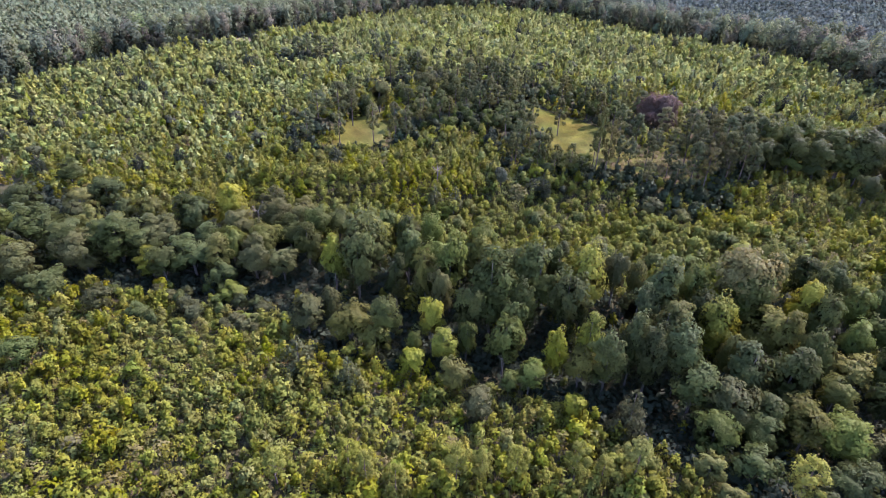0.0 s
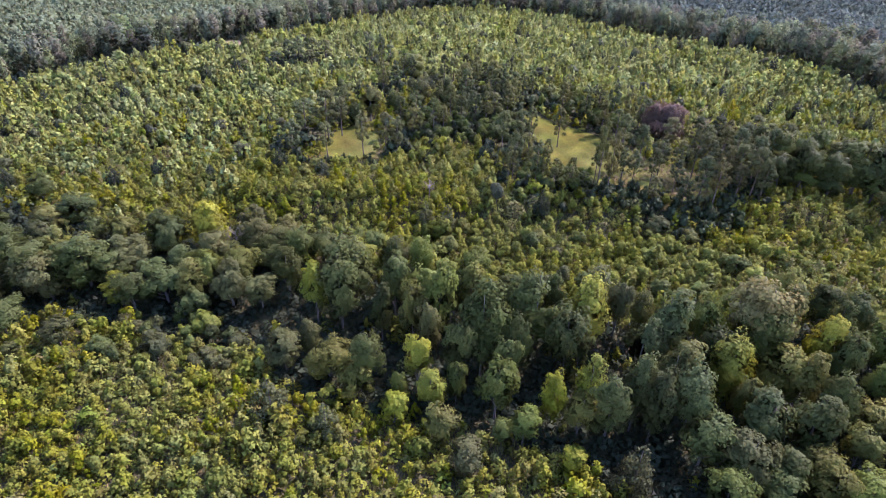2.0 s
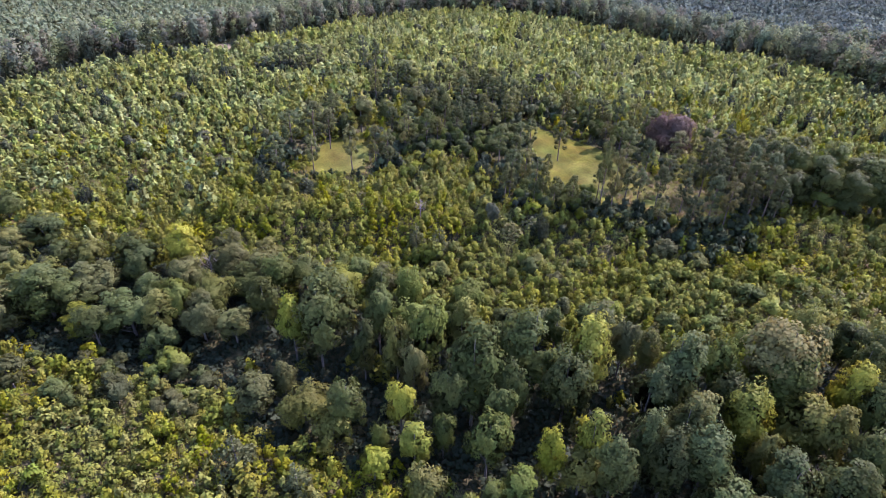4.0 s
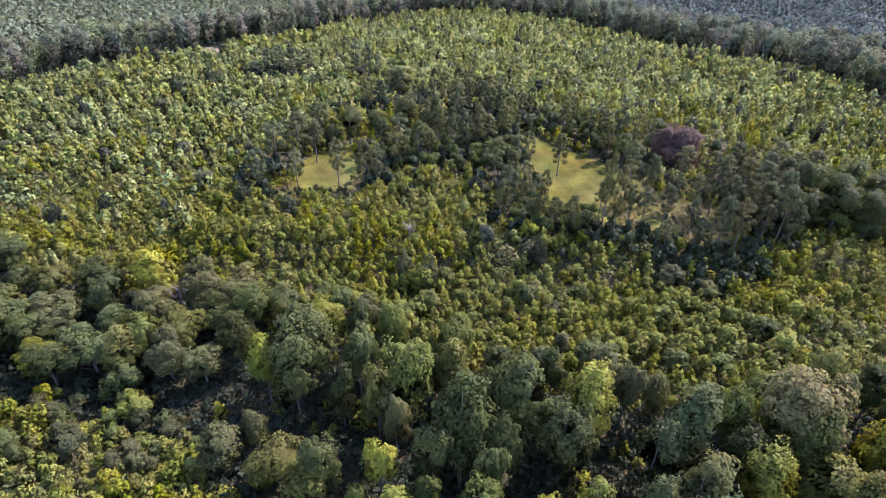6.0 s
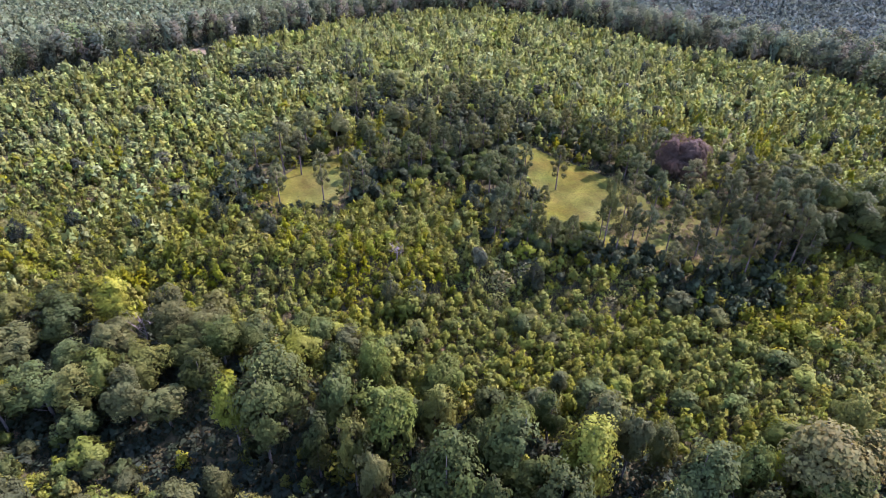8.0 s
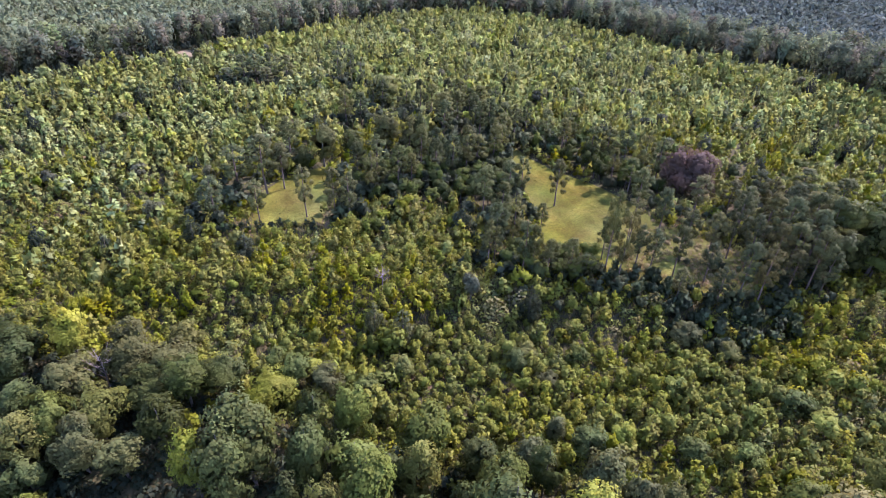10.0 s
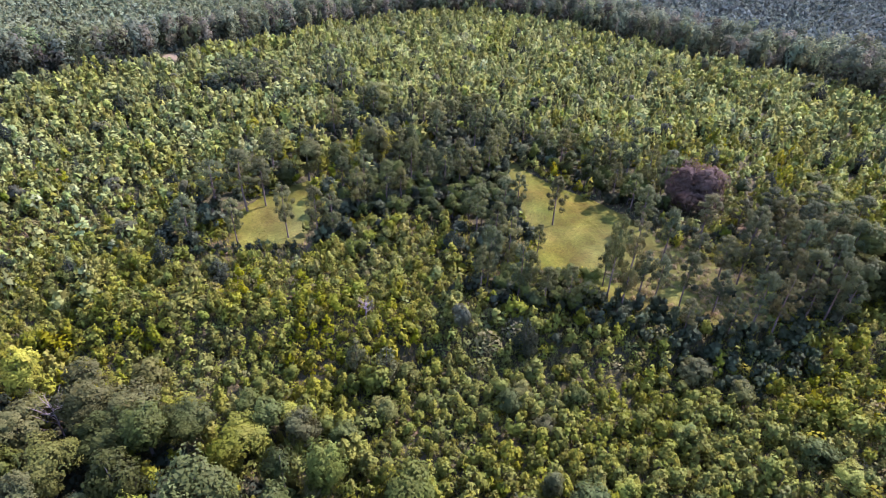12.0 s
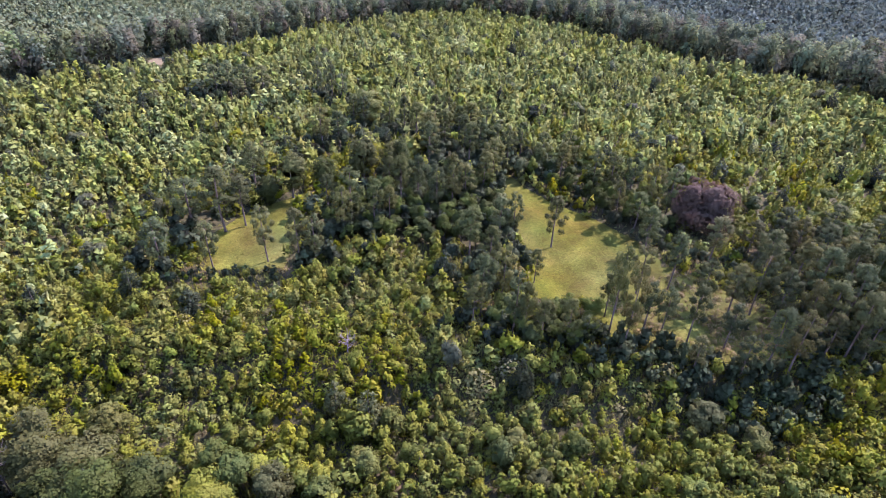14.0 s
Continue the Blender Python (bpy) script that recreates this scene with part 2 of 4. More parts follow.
def copper_parts():
    """Crown, trunk and limbs of a wide domed tree, 13 m high with a crown of 9 m radius."""
    tris, cen = lobes_crown(14000, 8.6, 0.8, 12.6, 34, 0.27, 10)
    trunk = tubes("trunk", [tube([(0, 0, -0.4), (0.1, 0, 2.0), (0.2, 0.2, 9)], (0.45, 0.34, 0.08), 8)], GREY_BARK)
    made = [("crown", tri_mesh("crown", tris, BROAD_LEAF)), ("trunk", trunk)]
    return made + [("limb", limb("limb", (0.05, 0, max(1.2, c[2] - 3.5)), tuple(c), 0.14, GREY_BARK)) for c in cen[::6]]


def pine_parts(k):
    """Crown, trunk and branches of a tall pine, 15 m high, bare below, with tufts of needles at the branch ends."""
    low = 4.6 + 0.7 * (k % 4)
    n = 28
    h = np.sort(rng.uniform(low, 14.4, n))
    q = (h - low) / (14.8 - low)
    reach = 3.0 * np.clip(1.15 * np.sin(np.pi * (0.2 + 0.76 * q)), 0.12, 1) * rng.uniform(0.45, 1.05, n)
    a = np.cumsum(rng.uniform(1.8, 2.9, n))
    cen = np.stack([reach * np.cos(a), reach * np.sin(a), h + 0.25 * reach], 1)
    m = 120
    out = ball(n * m)
    rad = rng.uniform(0.75, 1.25, n)
    at = np.repeat(cen, m, 0) + out * np.repeat(rad, m)[:, None] * np.array([1, 1, 0.75]) * rng.uniform(0.45, 1.08, (n * m, 1))
    tris = clumps(at, out + 0.5 * unit(np.repeat(cen, m, 0) - np.array([0, 0, 9.0])) + np.array([0, 0, 0.3]), 0.25, 0.5, 0.5)
    lean = rng.uniform(-0.4, 0.4, 2)
    path = [(lean[0] * u * (1 - u) * 4, lean[1] * u * (1 - u) * 4, 14.6 * u - 0.4) for u in (0, 0.08, 0.4, 0.75, 1)]
    made = [("crown", tri_mesh("crown", tris, NEEDLE)), ("trunk", tubes("trunk", [tube(path, (0.32, 0.25, 0.21, 0.13, 0.04), 8)], PINE_BARK))]
    for c in cen[:9]:
        made.append(("branch", limb("branch", (0, 0, c[2] - 0.35 * math.hypot(c[0], c[1]) - 0.3), tuple(c), 0.07, PINE_BARK)))
    return made


def tufts(n, cen, rad, size, heart, slim=0.7, upright=0.3, own=0.6):
    """Leaf sprays over a few ragged tufts, facing out of the tuft and out of the whole plant, with upright shoots among them."""
    w = rng.choice(len(cen), n, p=rad ** 2 / np.sum(rad ** 2))
    out = ball(n)
    out[:, 2] = np.where(rng.random(n) < 0.6, np.abs(out[:, 2]), out[:, 2])
    at = cen[w] + out * (rad[w] * rng.uniform(0.5, 1.2, n))[:, None]
    at[:, 2] = np.clip(at[:, 2], 0.03, 1.05)
    way = 0.75 * out + 0.95 * unit(at - np.array(heart)) + np.array([0, 0, 0.1])
    k = int(upright * n)
    return np.concatenate([shoots(at[:k], way[:k], 0.9, 1.1 * size, 0.4), clumps(at[k:], way[k:], size, slim, 0.4, own)])


def cedar_parts(k, n=4200, leaf=0.23):
    """An uneven, roughly cone-shaped evergreen, 11 m high, of 3.5 m radius, leafy to the ground."""
    m = 52
    s = np.linspace(0.03, 0.99, m) ** 1.15
    a = 2.4 * np.arange(m) + rng.normal(0, 0.5, m)
    r = 3.1 * np.clip(1.12 * (1 - s) ** 0.7, 0, 0.5 + 1.6 * s) * rng.uniform(0.35, 1.15, m)
    cen = np.stack([r * np.cos(a), r * np.sin(a), 10.6 * s], 1)
    rad = np.clip(1.5 * (1.15 - s), 0.3, 1.35) * rng.uniform(0.6, 1.15, m)
    w = rng.choice(m, n, p=rad ** 2 / np.sum(rad ** 2))
    out = ball(n)
    at = cen[w] + out * (rad[w] * rng.uniform(0.6, 1.1, n))[:, None]
    at[:, 2] = np.clip(at[:, 2], 0.2, 11.2)
    way = out + 0.7 * unit(at - np.array([0, 0, 4.0])) + np.array([0, 0, 0.2])
    tris = np.concatenate([shoots(at[:n // 3], way[:n // 3], 0.8, leaf, 0.4), clumps(at[n // 3:], way[n // 3:], leaf, 0.6, 0.6)])
    trunk = tubes("trunk", [tube([(0, 0, -0.4), (0, 0, 4), (0, 0, 10)], (0.22, 0.16, 0.04))], GREY_BARK)
    return [("crown", tri_mesh("crown", tris, LEAF)), ("trunk", trunk)]


# ---- trees: crown colour and words for each kind ----
KINDS = {
    0: ((0.041, 0.053, 0.014), "dark green broad-leaved tree with a full summer crown"),
    1: ((0.059, 0.076, 0.015), "mid-green broad-leaved tree with a rounded leafy crown"),
    2: ((0.112, 0.126, 0.015), "bright yellow-green young hardwood with a loose crown"),
    3: ((0.132, 0.138, 0.017), "hardwood with a yellowing early-autumn crown"),
    4: ((0.056, 0.061, 0.020), "grey-green hardwood with a dull tan-tinged crown"),
    5: ((0.050, 0.034, 0.024), "broad copper-coloured tree with a dark reddish-brown crown"),
    6: ((0.076, 0.081, 0.018), "olive-green broad-leaved tree with a ragged crown"),
    8: ((0.128, 0.126, 0.042), "broad hardwood with a pale tan seeding crown"),
    7: ((0.080, 0.088, 0.034), "dusky cone-shaped evergreen leafy to the ground"),
}
PINE_COLOURS = ((0.060, 0.071, 0.024), (0.073, 0.078, 0.025), (0.050, 0.063, 0.025))
HARDWOODS = [hardwood_parts(k) for k in range(7)]
PINES = [pine_parts(k) for k in range(6)]
CEDARS = [cedar_parts(k) for k in range(2)]
SMALL_CEDARS = [cedar_parts(k, 1100, 0.42) for k in range(3)]
LOW_TREES = [low_tree_parts(k) for k in range(6)]
COPPER_TREE = copper_parts()
BROAD_TREES = [low_tree_parts(k, 9000, 0.14) for k in range(4)]
SMALL_LOW_TREES = [low_tree_parts(k, 1100, 0.38) for k in range(4)]


def plant(name, parts, x, y, height, wide, tall, radius, colour, label, category, group):
    """One tree: an empty at its foot, with crown, trunk and limbs as its parts."""
    foot = new(name)
    foot.empty_display_size = 0.5
    foot.matrix_world = Matrix.LocRotScale((x, y, float(ground_z(x, y))), Euler((0, 0, rng.uniform(0, 6.283))), (radius / wide, radius / wide * rng.uniform(0.9, 1.1), height / tall))
    v = rng.uniform(0.72, 1.28) * np.array([rng.uniform(0.95, 1.05), 1.0])
    for part_name, me in parts:
        ob = new(part_name, me)
        ob.parent = foot
        ob.color = (colour[0] * v[0], colour[1] * v[1], colour[2] * v[1], 1)
    return tagged(foot, label, category, group)


def plant_hardwoods(rows, group):
    for i, (x, y, top, r, kind) in enumerate(rows):
        colour, label = KINDS[kind]
        h = top - float(ground_z(x, y))
        r = min(r, (0.85 if kind == 5 else 0.62) * h)
        if kind == 5:
            plant("copper_tree", COPPER_TREE, x, y, h, 9.2, 12.9, r, colour, label, "tree", group)
        elif kind != 7 and h < 2.4 * r:
            plant("low_tree", BROAD_TREES[rng.integers(4)] if r > 5.2 else LOW_TREES[rng.integers(6)], x, y, h, 4.4, 10.0, r, colour, label, "tree", group)
        elif kind == 7:
            plant("evergreen_tree", CEDARS[i % 2], x, y, h, 3.5, 11.0, r, colour, label, "tree", group)
        else:
            plant("hardwood_tree", HARDWOODS[rng.integers(7)], x, y, h, 6.7, 21.6, r, colour, label, "tree", group)


def plant_pines(rows, group, label):
    for x, y, h, r in rows:
        plant("pine_tree", PINES[rng.integers(6)], x, y, h, 4.3, 15.0, r, PINE_COLOURS[rng.integers(len(PINE_COLOURS))], label, "tree", group)


# x, y, height of the crown's top over datum, crown radius, kind
RAVINE_CENTRE = [
    (-16.8, 118.6, 16, 7.4, 0), (-7.0, 116.0, 15, 4.8, 0), (-9.5, 111.0, 9, 3.6, 0), (-18.5, 113.5, 16, 5.5, 0), (-24.4, 116.1, 11, 4.1, 2),
    (-2.7, 107.2, 14, 4, 6), (2.8, 109.9, 17, 6.2, 1), (0.6, 103.4, 12, 3.9, 4), (11.3, 99.9, 19, 6.8, 0),
    (9.9, 121, 12, 5.5, 1), (22.1, 105.5, 19, 7.5, 0), (27.5, 99.1, 15, 5.5, 0), (31.9, 105.1, 17, 5.9, 3),
    (17.9, 99, 14, 4.6, 0), (40.4, 111.2, 12, 3.9, 4), (45.6, 111.6, 8, 3.3, 6),
    (6.8, 97.1, 11, 4.6, 0), (15.6, 95.3, 10, 4.2, 0),
]
RAVINE_RIGHT = [
    (47.1, 101.7, 17, 6.8, 0), (41.9, 98.5, 14, 5.3, 0), (55.2, 104.8, 13, 4.1, 1), (66.1, 103.2, 18, 8.5, 4),
    (68.6, 99, 14, 6.1, 0), (64, 107.7, 9, 4.5, 2), (57.2, 93.9, 12, 5.4, 2), (47.4, 92.6, 12, 5.8, 6),
    (66.3, 93.4, 10, 6, 6), (63.4, 100.1, 10, 4.6, 1), (56.2, 98.8, 10, 4.9, 0),
]
RAVINE_EAST = [
    (65.5, 100.7, 14, 6.9, 1), (77, 99.3, 13, 4.8, 3), (66.5, 81.1, 11, 6.4, 1), (68.6, 90.3, 12, 5, 6),
    (53, 74.6, 7, 5.4, 4), (65, 74.1, 5, 4.7, 2), (59.1, 73.9, 5, 4.6, 1), (57.9, 80.8, 11, 6.1, 1),
    (47.5, 78.2, 8, 5.4, 0), (46.9, 84.8, 13, 5.4, 1), (44.7, 89.2, 14, 4.8, 6), (57.4, 87.8, 9, 3.2, 2),
    (73.8, 86.7, 12, 5.6, 0),
]
RAVINE_WEST = [
    (-57.3, 143.3, 9, 4.8, 3), (-44.3, 139.3, 8, 7.3, 4), (-65.4, 138.9, 6, 7.5, 0), (-52.3, 132.9, 6, 6.3, 4),
    (-72.4, 131.8, 4, 8.4, 4), (-51.5, 125.2, 6, 6, 1), (-44.6, 126.4, 6, 5.9, 6), (-60.6, 122.3, 4, 7.4, 0),
    (-32, 133.2, 8, 5.3, 0), (-32.2, 123.8, 8, 5, 0), (-71, 121.6, 0, 6.5, 2), (-37.7, 119.6, 4, 5, 4),
    (-79, 142.4, 3, 7.3, 6), (-75.7, 127.6, 3, 6.8, 0),
]
RAVINE_FAR_WEST = [
    (-105.3, 132.4, 6, 9.6, 0), (-116.3, 147, 4, 8.6, 4), (-93.1, 125.8, 6, 8.2, 4), (-81.3, 127.4, 7, 9.5, 4),
    (-89.6, 108.4, 3, 9.1, 0), (-98.9, 116.7, 5, 8.9, 6), (-95.4, 151.7, 4, 9.2, 0),
    (-112.8, 164.4, 3, 7.1, 0), (-87.5, 122.3, 5, 7.2, 6),
]
GLADE_EDGE = [
    (-75.6, 104.6, 1, 9.3, 4), (-65.5, 101.7, -1, 4.9, 0), (-54.6, 101.8, 0, 5.1, 4), (-48, 111.7, -2, 4.4, 2),
    (-26.7, 85.6, 5, 4.2, 7), (-16.7, 83, 2, 2.9, 7), (-27.9, 100, 4, 4.9, 4), (-18.7, 98.1, 4, 5.8, 6),
    (-10.4, 95.2, 9, 4, 0), (-12.4, 92.7, 2, 4.9, 6), (-5, 86.6, 2, 3.9, 2), (-1.2, 95.6, 9, 3.6, 3),
    (1.5, 89, 5, 3.7, 2), (3.6, 82.5, 3, 4.5, 6), (8.1, 76.8, 1, 4.5, 4), (6.2, 91.4, 6, 2.6, 1),
    
]
RAVINE_FLOOR = [
    (13.3, 87.7, 10, 4.7, 1), (17.9, 82.1, 4, 3.6, 1), (14, 81.4, 2, 2.3, 1), (23.5, 86.9, 8, 3.6, 2),
    (27.8, 84.2, 6, 4, 6), (29.4, 86.6, 13, 3.7, 2), (32.7, 83.7, 13, 5.1, 0), (38.5, 87.5, 13, 3.9, 0),
    (40.9, 84.4, 12, 4.3, 0), (34.5, 72.5, 6, 3.8, 7), (25.3, 75.8, 1, 2.8, 2), (-4.4, 91.3, 3, 2.5, 1),
    (-23.6, 104.1, 4, 3.3, 4),
]
NEAR_SLOPE = [
    (48.3, 69.4, 4, 5.4, 4), (57.8, 70.6, 3, 5.7, 1), (64.6, 70.3, 5, 4.8, 6), (71.2, 68.6, 5, 6.5, 4),
    (45.8, 63.2, 1, 3.8, 2), (53.1, 63.7, 2, 5.4, 1), (46.9, 58.2, 0, 5.2, 6), (67.6, 59.6, 3, 6.2, 1),
    (-81.9, 87.1, 2, 8.8, 4),
]
NEAR_PINE = [
    (-24.9, 60, 4, 3.6), (-13.3, 61.1, 5, 3.5), (-10.6, 59.9, 4, 3.1), (3.7, 61, 5, 3.3),
    (7.6, 60.3, 4, 3.1), (13.2, 60.8, 5, 3.3), (23, 61.6, 5, 3.8), (32.4, 61.5, 6, 3.9),
    (27.1, 60.6, 3, 3.3), (58.8, 59.4, 5, 5.1), (-5.7, 57.9, 4, 3.3),
]
FIELD_TREE = [
    (4.4, 150.4, 4, 3.8, 7), (-1.5, 152.6, 4, 2.7, 7), (-1.3, 147.5, 1, 1.5, 1), (45.5, 166, 1, 2.2, 4),
    (60.9, 153.9, -1, 5.2, 4), (69.5, 149, -1, 3.3, 6), (32.2, 139.9, -1, 3, 4), (55.6, 138.7, 0, 3.5, 1),
    (28.9, 147.7, -1, 3.5, 6), (22.6, 175.1, 0, 3, 0), (-16.5, 168.7, 0, 2.8, 4), (8.1, 149.6, 1, 3.1, 6),
    (59.3, 162.2, 0, 3.1, 0), (4.3, 142.2, -1, 3.4, 6), (39.4, 147, -1, 2.9, 1), (-18.4, 141, 2, 3.8, 1),
    (-11.9, 139.2, 2, 3.2, 3),
]
FIELD_EAST = [
    (123.5, 279.2, -4, 5, 0), (145.1, 351, -6, 5.8, 0), (148, 267.7, -2, 6.8, 4), (90.5, 299.6, -4, 3.7, 0),
    (138.6, 290.6, -4, 5.3, 1), (96.3, 220.5, 5, 5.8, 0), (99.9, 209.5, 5, 5.6, 0), (109, 215.9, 4, 5.1, 1),
    (120.1, 216.7, 4, 4.9, 2), (121.3, 230.8, 3, 5.6, 1),
]
EAST_HARDWOOD = [
    (99.4, 171.6, 14.4, 6.5, 0), (109.2, 173.5, 16.8, 7.4, 0), (117.6, 172.6, 14.5, 7.6, 0), (103, 174, 10.3, 6.4, 0),
    (110, 173, 7.9, 6.9, 1), (117, 171, 7.9, 7, 0), (125.8, 181.6, 15, 6.7, 4), (113.9, 180.7, 17.4, 8, 0),
    (127, 175, 17, 8, 0), (132, 173, 18, 8.5, 0), (104.9, 181, 17.8, 5.8, 0),
]
GROVE_HARDWOOD = [
    (79, 211, 13, 9.4, 5), (-6.3, 227.3, 17.1, 5.9, 4), (3.8, 226.5, 16.4, 4.6, 0), (-15.1, 220.4, 13.2, 4.6, 0),
    (-23.7, 219.1, 15.7, 5.5, 4), (-28.9, 216.4, 8.4, 4, 0), (-11.9, 276.4, 10.9, 7.2, 6),
]
WEST_PINE = [
    (-44.3, 186.3, 13.2, 4), (-34, 187.6, 12.9, 3.2), (-43.7, 203, 14.3, 5.1), (-36, 202.3, 17.1, 5.2),
    (-32.1, 205.1, 13.7, 3.6), (-23, 191.1, 15, 3.1), (-15.8, 189.8, 14.7, 3.3), (-12.1, 190, 13.8, 3.2),
    (-33.7, 220.5, 14.5, 3.9), (-11.9, 206.6, 14.1, 3.1), (-7.7, 201.8, 13.6, 3.3), (-6.6, 208.2, 16.1, 3.9),
    (-0.6, 204.8, 14.5, 3.3), (2.5, 207.6, 11, 2.8),
]
CREST_PINE = [
    (4.8, 213.7, 16.6, 3.7), (9, 216.3, 15.1, 3.5), (13.5, 212.4, 14.9, 3.6), (17.7, 215.5, 16.6, 3.8),
    (20.6, 218.6, 12.2, 3.7), (26, 222.9, 13.8, 3.3), (22.4, 239.9, 14.7, 3.6), (28.5, 230, 14.3, 3.5),
    (33.2, 240.8, 13.1, 3.3), (0.9, 224.7, 14.7, 3.4), (11, 239, 14.7, 3.6), (32, 203.2, 13.1, 3),
    (28.6, 201.8, 12.3, 3.5),
]
MID_PINE = [
    (21.7, 192.2, 15.3, 3.8), (25.9, 186.2, 14.4, 3.4), (27.9, 178.7, 15.3, 3.3), (23.7, 174.9, 15.1, 3.2),
    (29.6, 169.4, 15.5, 2.7), (22, 171.4, 12.4, 2.7), (41.2, 200.7, 13.7, 3.3), (35.7, 186.8, 8.9, 2.2),
    (31.7, 168.7, 13.6, 2.4), (34.8, 167.3, 11, 2.6), (39.5, 166.8, 11.6, 2.7), (43.4, 167.8, 7, 2.7),
]
NORTH_PINE = [
    (42.9, 239.8, 12.2, 3.3), (50.1, 238.6, 13.9, 3.7), (47.8, 233.2, 12, 2.9), (55.4, 227.3, 13.4, 3.2),
    (59.8, 226, 13.3, 3.2), (64.5, 223.3, 14.8, 3.2), (68.3, 217.7, 16.1, 3.4), (71.6, 213.8, 15.9, 3.4),
    (62.6, 209.1, 11.1, 3.2), (62.8, 199.3, 13, 3.6), (37.8, 246.8, 12.5, 3.1), (58.5, 212.8, 12, 2.7),
]
EAST_PINE = [
    (48.1, 169.6, 21.7, 3), (50.2, 166.6, 19.7, 2.7), (57.1, 184.1, 13.7, 2.8), (48.9, 176.3, 11.3, 2.6),
    (64.1, 185.5, 14.4, 3.1), (55.2, 171.6, 12.5, 2.8), (58.1, 170.2, 12.5, 2.6), (63.4, 169.6, 13.7, 2.9),
    (75.4, 193.4, 14.1, 3.6), (69, 180.1, 12.2, 3.3), (74, 177.7, 12.8, 3.3), (78.7, 178, 18, 3.4),
    (69.7, 167.7, 11.1, 2.6), (81.4, 174.7, 14, 3.6),
]
FAR_EAST_PINE = [
    (74.9, 162.1, 15.4, 3.1), (79.6, 162.3, 14.8, 3.2), (90.6, 178.7, 16.8, 3.8), (88.1, 182.2, 15.7, 3.6),
    (96.9, 180.8, 17, 4.2), (100.8, 179.3, 16.9, 3.7), (88.2, 170.2, 15.1, 3.6), (91.3, 165.8, 16.2, 3.6),
    (93.7, 164.4, 12.4, 3.1), (86.9, 165.6, 11.1, 3.3), (85.6, 171.6, 13.9, 3.4), (70.4, 161.1, 10.3, 2.8),
    (61.8, 161.4, 9.6, 2.3), (94.4, 173.8, 16.6, 3.8),
]
FIELD_PINE = [
    (-33.9, 304.1, 17.2, 3.2), (-27.6, 298.8, 17, 3.1), (-23.3, 296.3, 14.8, 2.6), (-72.7, 303.1, 13, 4.3),
    (-68.4, 306.6, 14.2, 4.3), (-60.3, 301.3, 15, 5.1), (-54.8, 305, 13.1, 4.7), (-79, 302.4, 7.6, 3.8),
    (-60.7, 295.4, 10.7, 3.6),
]
RAVINE_BACK = [
    (-35.9, 137.3, 5, 7.7, 4), (-26.6, 136.3, 5, 5.5, 0), (-18.3, 132.8, 4, 5.9, 2), (-14.5, 138.1, 4, 4.6, 1), (-8, 136.2, 3, 3.8, 4), (-38.8, 132, 4, 6.5, 0), (-37.6, 147.2, 2, 4.5, 6), (-1.2, 135.6, 1, 3.6, 1), (-0.1, 117, 10, 5.4, 1), (21.4, 114.7, 9, 4.6, 1), (-44.9, 120.8, 5, 6.1, 4),
]
FIELD_SOUTH = [
    (37.1, 125.2, 1, 4.3, 0), (42.7, 127, 1, 2.9, 2), (31.6, 127.4, 2, 2.3, 4), (26.9, 121.4, 3, 4.3, 4), (18.5, 120.3, 4, 3.9, 0), (54.5, 124.7, 0, 4.8, 1), (62.9, 124, 0, 5.2, 1), (76.4, 135.5, 0, 4.6, 1), (69.6, 150.2, -1, 3, 4), (26.6, 144.9, 0, 3, 0), (5.2, 141.8, 0, 3.1, 6), (9.3, 124.3, 6, 3.5, 2), (-3, 123.3, 6, 3.5, 4), (79.7, 131, 0, 4.6, 2), (62, 153.2, 1, 4.8, 4),
]
NEAR_PINE = [(x, y, top - float(ground_z(x, y)), 0.75 * r) for x, y, top, r in NEAR_PINE]
RAVINE_RIGHT = [(x, y, top, r, 8 if r == 8.5 else kind) for x, y, top, r, kind in RAVINE_RIGHT]
RAVINE_EAST = [(x, y, top, r, {1: 0, 2: 6}.get(kind, kind)) for x, y, top, r, kind in RAVINE_EAST]
RAVINE_FAR_WEST = [(x, y, top, r, {4: 0, 6: 4}.get(kind, kind)) for x, y, top, r, kind in RAVINE_FAR_WEST]
RAVINE = RAVINE_CENTRE + RAVINE_RIGHT + RAVINE_EAST + RAVINE_WEST + RAVINE_FAR_WEST + GLADE_EDGE + RAVINE_FLOOR + RAVINE_BACK
plant_hardwoods(RAVINE, "trees of the wooded ravine")
NEAR_SLOPE = [(x, y, top, r, {4: 1, 1: 0, 2: 6, 6: 6}[kind]) for x, y, top, r, kind in NEAR_SLOPE]
plant_hardwoods(NEAR_SLOPE, "trees of the near slope")
FIELD_TREE += FIELD_SOUTH
plant_hardwoods(FIELD_TREE + FIELD_EAST, "lone trees among the young trees")
plant_hardwoods(EAST_HARDWOOD + GROVE_HARDWOOD, "hardwoods round the grove")
SHOULDER_PINE = [
    (96.0, 198.0, 12.2, 3.6), (100.4, 195.0, 12.4, 3.6), (102.8, 190.9, 12.3, 3.6), (86.9, 192.0, 12.3, 3.4), (109.6, 197.8, 11.8, 3.8), (94.2, 187.3, 12.1, 3.4),
    (109.9, 191.3, 10.1, 3.7), (95.2, 203.8, 11.2, 3.7), (109.2, 207.2, 10.6, 3.9), (86.3, 198.5, 10.3, 3.5), (119.9, 205.4, 10.6, 4.1), (103.8, 186.9, 11.4, 3.6),
]
